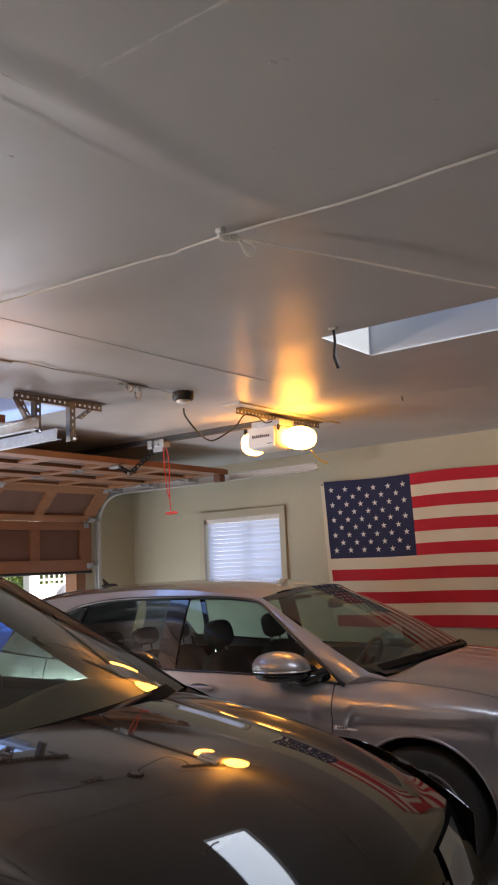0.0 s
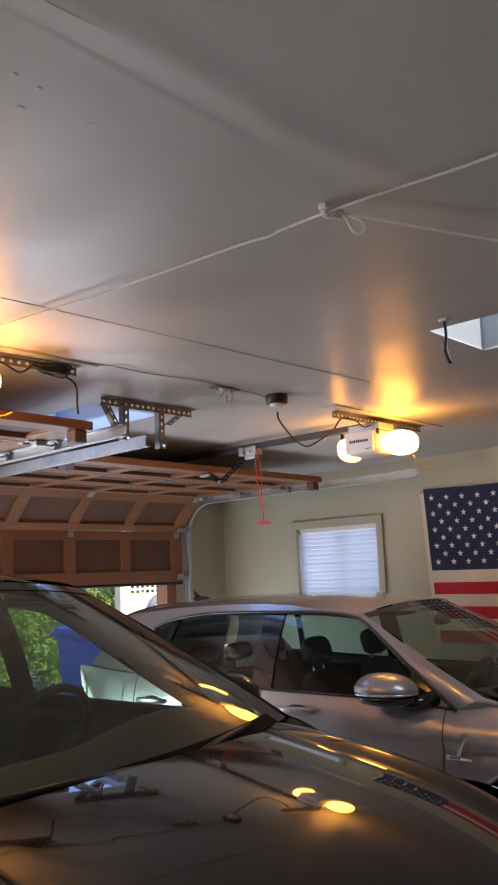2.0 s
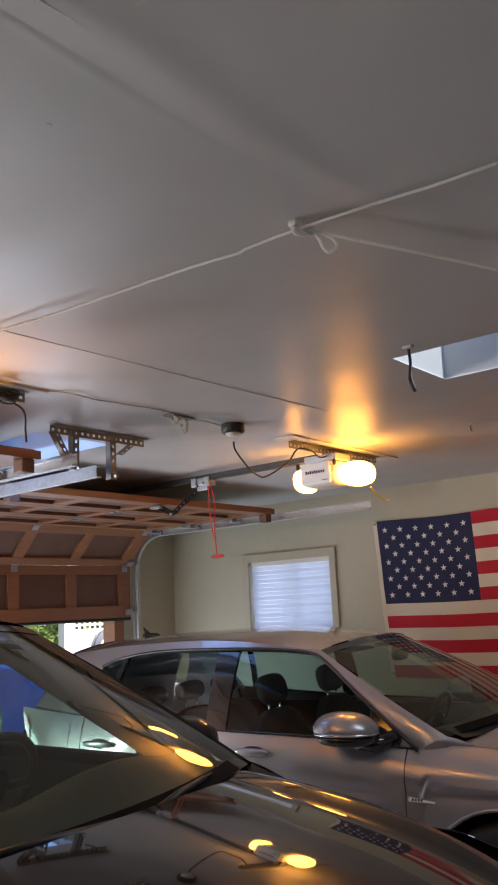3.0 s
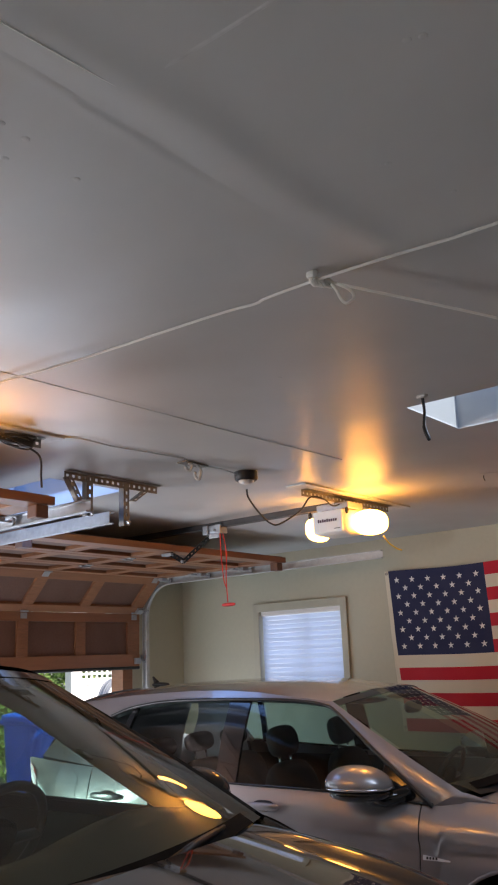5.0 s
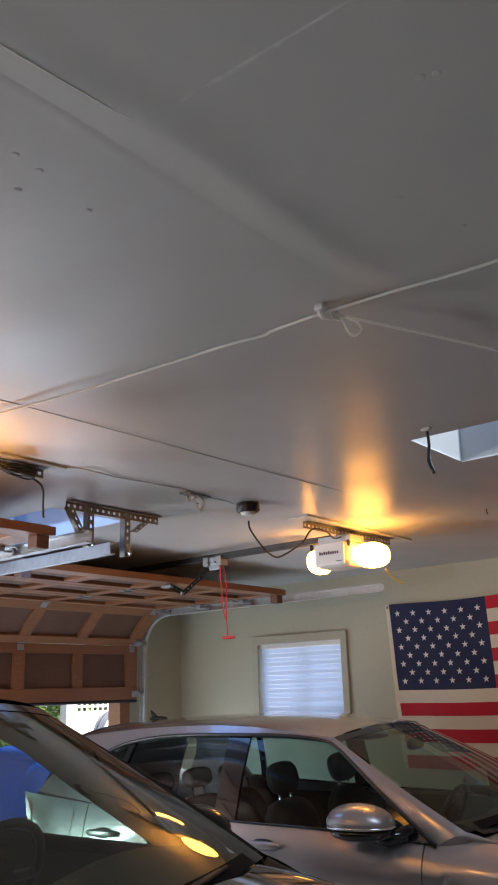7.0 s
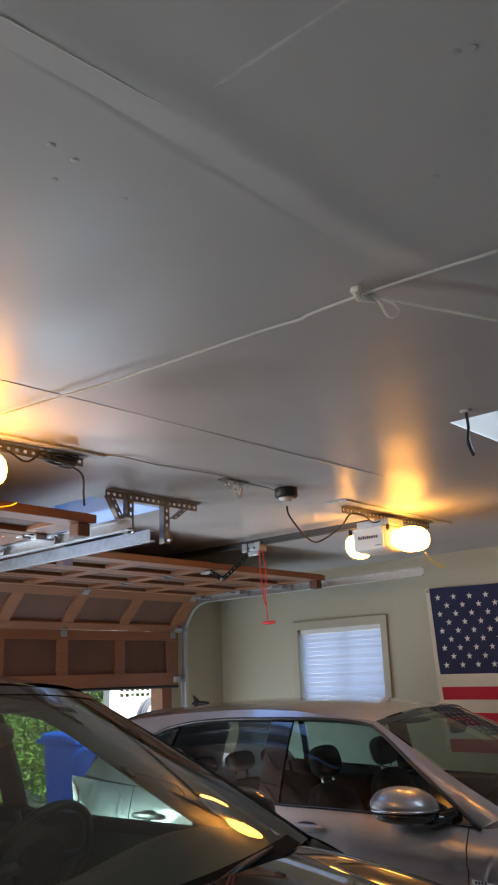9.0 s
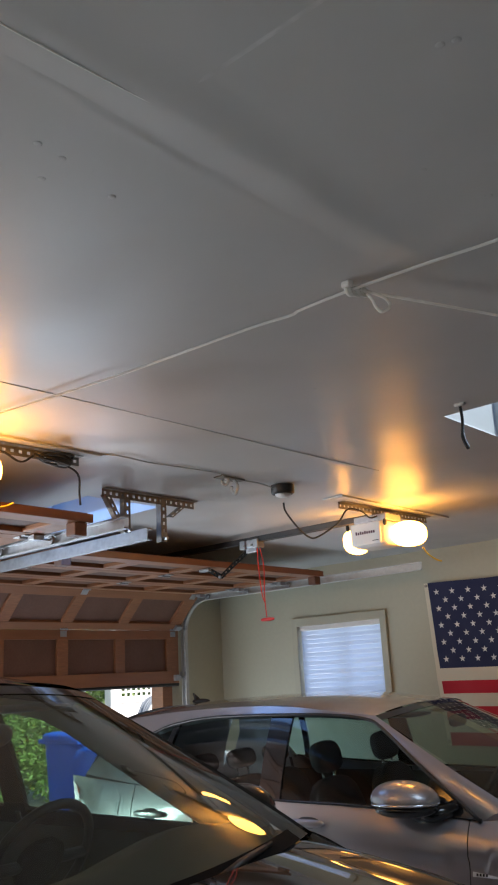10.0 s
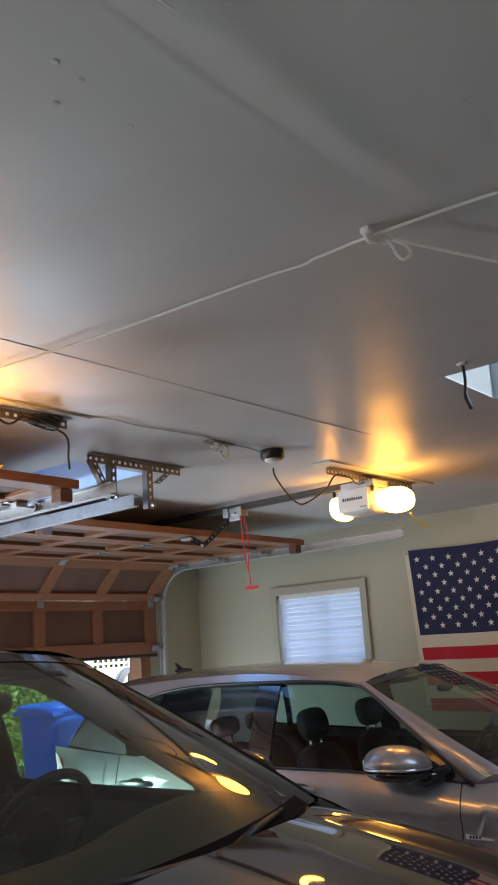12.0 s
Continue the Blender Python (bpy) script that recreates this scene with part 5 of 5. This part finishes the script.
part("knot", bm, M_CORD, line, smooth=True)
part("loop", tube(curve_points([(2.869, -4.383, ZC - 0.012), (2.878, -4.376, ZC - 0.030), (2.882, -4.366, ZC - 0.050), (2.893, -4.358, ZC - 0.062), (2.910, -4.350, ZC - 0.050), (2.904, -4.358, ZC - 0.030), (2.880, -4.376, ZC - 0.012)], 6), 0.0042, 6), M_CORD, line, smooth=True)
part("anchor", rounded_blob((2.843, -4.426, CEIL - 0.006), (0.016, 0.012, 0.010), 3, 10, 8), M_WHITEP, line)

# ---- outside ----
M_DRIVE = material("driveway_concrete", (0.24, 0.225, 0.20), 0.8, grain=0.3, scale=40, stain=0.4, stain_scale=0.6, bump=0.4)
M_LEAF = material("hedge_leaf", (0.10, 0.19, 0.035), 0.5, second=(0.20, 0.30, 0.08), scale=3.0, per_object=0.1)
M_BARK = material("hedge_stem", (0.10, 0.07, 0.045), 0.9, grain=0.5, scale=30)
M_FENCE = material("white_fence_paint", (0.78, 0.77, 0.74), 0.5, grain=0.1, scale=10, stain=0.15, stain_scale=2)
M_BIN = material("blue_bin_plastic", (0.006, 0.11, 0.78), 0.4, grain=0.1, scale=60, stain=0.15, stain_scale=3)
M_TEAL = material("green_bin_plastic", (0.05, 0.21, 0.23), 0.4, grain=0.1, scale=60, stain=0.15, stain_scale=3)
M_HOSE = material("grey_hose", (0.10, 0.12, 0.14), 0.5, grain=0.2, scale=80)
gr = part("ground", box((-420, -420, -0.40), (420, 420, -0.152)), M_DRIVE)
tagged(gr, "pale dry concrete and earth around the garage", "ground", kind="structure")
drv = part("driveway", box((-6.6, -9.0, -0.151), (DOOR_P - 0.151, 2.4, -0.02)), M_DRIVE)
tagged(drv, "sunlit pale concrete driveway before the garage doors", "driveway", kind="structure")


def wheelie_bin(p, q, size, mat, lab, mark):
    bn = thing("wheelie_bin", lab, "bin", "bins on the driveway", at=(p, q, -0.02))
    bn.scale = (size * 0.88, size * 0.88, size)
    def shell(u, v):
        a = 2 * math.pi * v
        e = 5
        cx, cy = math.cos(a), math.sin(a)
        k = (abs(cx) ** e + abs(cy) ** e) ** (-1 / e)
        w = 0.24 + 0.07 * u
        return Vector((cx * k * w * 1.1, cy * k * w, 0.06 + 0.86 * u))
    bd = part("tub", sheet(shell, 8, 40), mat, bn, smooth=True)
    part("rim", box((-0.355, -0.325, 0.90), (0.355, 0.325, 0.945), 0.015), mat, bn)
    part("lid", rounded_blob((0, 0, 0.955), (0.37, 0.335, 0.055), 5, 28, 12), mat, bn, smooth=True)
    part("lid_handle", tube([(-0.40, -0.22, 0.93), (-0.40, 0.22, 0.93)], 0.016, 8), mat, bn)
    for s in (-1, 1):
        w = part("wheel", lathe([(0.001, -0.02), (0.12, -0.025), (0.125, 0), (0.12, 0.025), (0.001, 0.02)], 24), M_BLACK, bn, smooth=True)
        w.location = (-0.20, s * 0.27, 0.125)
    if mark:
        for r0 in (0.052, 0.026):
            part("round_mark", tube([(0.323, -0.02 + r0 * math.cos(t), 0.66 + r0 * math.sin(t)) for t in [2 * math.pi * k / 20 for k in range(20)]], 0.006, 6, True), M_WHITEBAR, bn)
        part("text_mark", box((0.318, 0.055, 0.645), (0.326, 0.15, 0.672)), M_WHITEBAR, bn)
    return bn


wheelie_bin(-4.00, -0.02, 1.12, M_BIN, "blue plastic wheeled recycling bin with lid shut", True)
wheelie_bin(-4.95, 0.90, 0.95, M_TEAL, "dark green plastic wheeled bin beside a blue bin", False)


def hedge(name, lab, p0, p1, q0, q1, z1, n, seed):
    """A dense shrub: stems with a crown of many small leaves and an uneven outline."""
    rnd = random.Random(seed)
    sh = thing(name, lab, "hedge", kind="stuff")
    for k in range(7):
        q = q0 + (q1 - q0) * (k + 0.5) / 7
        pts = [((p0 + p1) / 2, q, -0.153)]
        for j in range(1, 5):
            pts.append(((p0 + p1) / 2 + rnd.uniform(-0.3, 0.3), q + rnd.uniform(-0.25, 0.25), z1 * 0.22 * j))
        part("stem", tube(curve_points(pts, 3), [0.05 - 0.0035 * i for i in range(13)], 6), M_BARK, sh, smooth=True)
    verts, faces = [], []
    clumps = [(rnd.uniform(p0, p1), rnd.uniform(q0, q1), rnd.uniform(0.1, z1), rnd.uniform(0.22, 0.55)) for _ in range(150)]
    for k in range(n):
        cx, cy, cz, cr = clumps[rnd.randrange(len(clumps))]
        d = Vector((rnd.gauss(0, 1), rnd.gauss(0, 1), rnd.gauss(0, 1))).normalized() * cr * rnd.random() ** 0.4
        c = Vector((cx, cy, max(cz, 0.0))) + d
        if c.z < -0.1:
            continue
        ax = Vector((rnd.gauss(0, 1), rnd.gauss(0, 1), rnd.gauss(0, 0.6))).normalized()
        sd = ax.orthogonal().normalized()
        l, w = rnd.uniform(0.035, 0.07), rnd.uniform(0.015, 0.03)
        i = len(verts)
        verts += [c - ax * l, c + sd * w + Vector((0, 0, 0.008)), c + ax * l, c - sd * w + Vector((0, 0, 0.008))]
        faces += [(i, i + 1, i + 2), (i, i + 2, i + 3)]
    me = bpy.data.meshes.new("leaves")
    me.from_pydata(verts, [], faces)
    me.materials.append(M_LEAF)
    ob = new("leaves", me)
    ob.parent = sh
    return sh


hedge("hedge", "sunlit green leafy hedge beyond the driveway", -8.5, -7.2, -2.6, 2.75, 3.2, 46000, 4)
hedge("hedge", "sunlit green leafy hedge along the south driveway", -9.2, -7.6, -9.5, -2.7, 2.6, 30000, 9)
hedge("hedge", "green shrub behind a white lattice fence", -9.2, -7.9, 2.8, 5.0, 2.1, 9000, 12)
fen = thing("fence", "white painted lattice fence with square posts", "fence")
for q in (2.93, 4.05):
    part("post", box((-7.18, q - 0.085, -0.153), (-7.02, q + 0.085, 2.85), 0.006), M_FENCE, fen)
part("top_rail", box((-7.14, 3.016, 2.62), (-7.06, 3.964, 2.70), 0.004), M_FENCE, fen)
part("low_rail", box((-7.14, 3.016, 1.28), (-7.06, 3.964, 1.38), 0.004), M_FENCE, fen)
part("skirt_board", box((-7.12, 3.016, -0.10), (-7.08, 3.964, 1.278), 0.004), M_FENCE, fen)
for k in range(8):
    q = 3.10 + k * 0.11
    part("upright_slat", box((-7.105, q - 0.017, 1.381), (-7.095, q + 0.017, 2.619)), M_FENCE, fen)
for k in range(11):
    z = 1.45 + k * 0.11
    part("level_slat", box((-7.093, 3.017, z - 0.017), (-7.083, 3.963, z + 0.017)), M_FENCE, fen)
M_STUCCO = material("white_stucco", (0.80, 0.79, 0.76), 0.8, grain=0.1, scale=60, stain=0.1, stain_scale=1, bump=0.5, bump_scale=80)
nb = part("wall_neighbour", box((-7.3, 4.14, -0.153), (-6.9, 8.5, 4.2), 0.01), M_STUCCO)
tagged(nb, "sunlit white stucco wall beside the driveway", "wall", kind="structure")
hs = thing("hose_reel", "coiled grey garden hose on a wall bracket", "garden hose", at=(-3.9, 0.98, 1.16))
for k in range(6):
    ring = [Vector((0.02 * k - 0.05, (0.24 - 0.012 * (k % 3)) * math.cos(t), (0.30 - 0.012 * (k % 3)) * math.sin(t) - 0.05)) for t in [2 * math.pi * j / 28 for j in range(28)]]
    part("hose_loop", tube(ring, 0.014, 8, True), M_HOSE, hs, smooth=True)
part("stand", box((-0.03, -0.03, -1.312), (0.03, 0.03, 0.26), 0.004), M_IRON, hs)
part("arm", box((-0.08, -0.05, 0.20), (0.10, 0.05, 0.235), 0.004), M_IRON, hs)
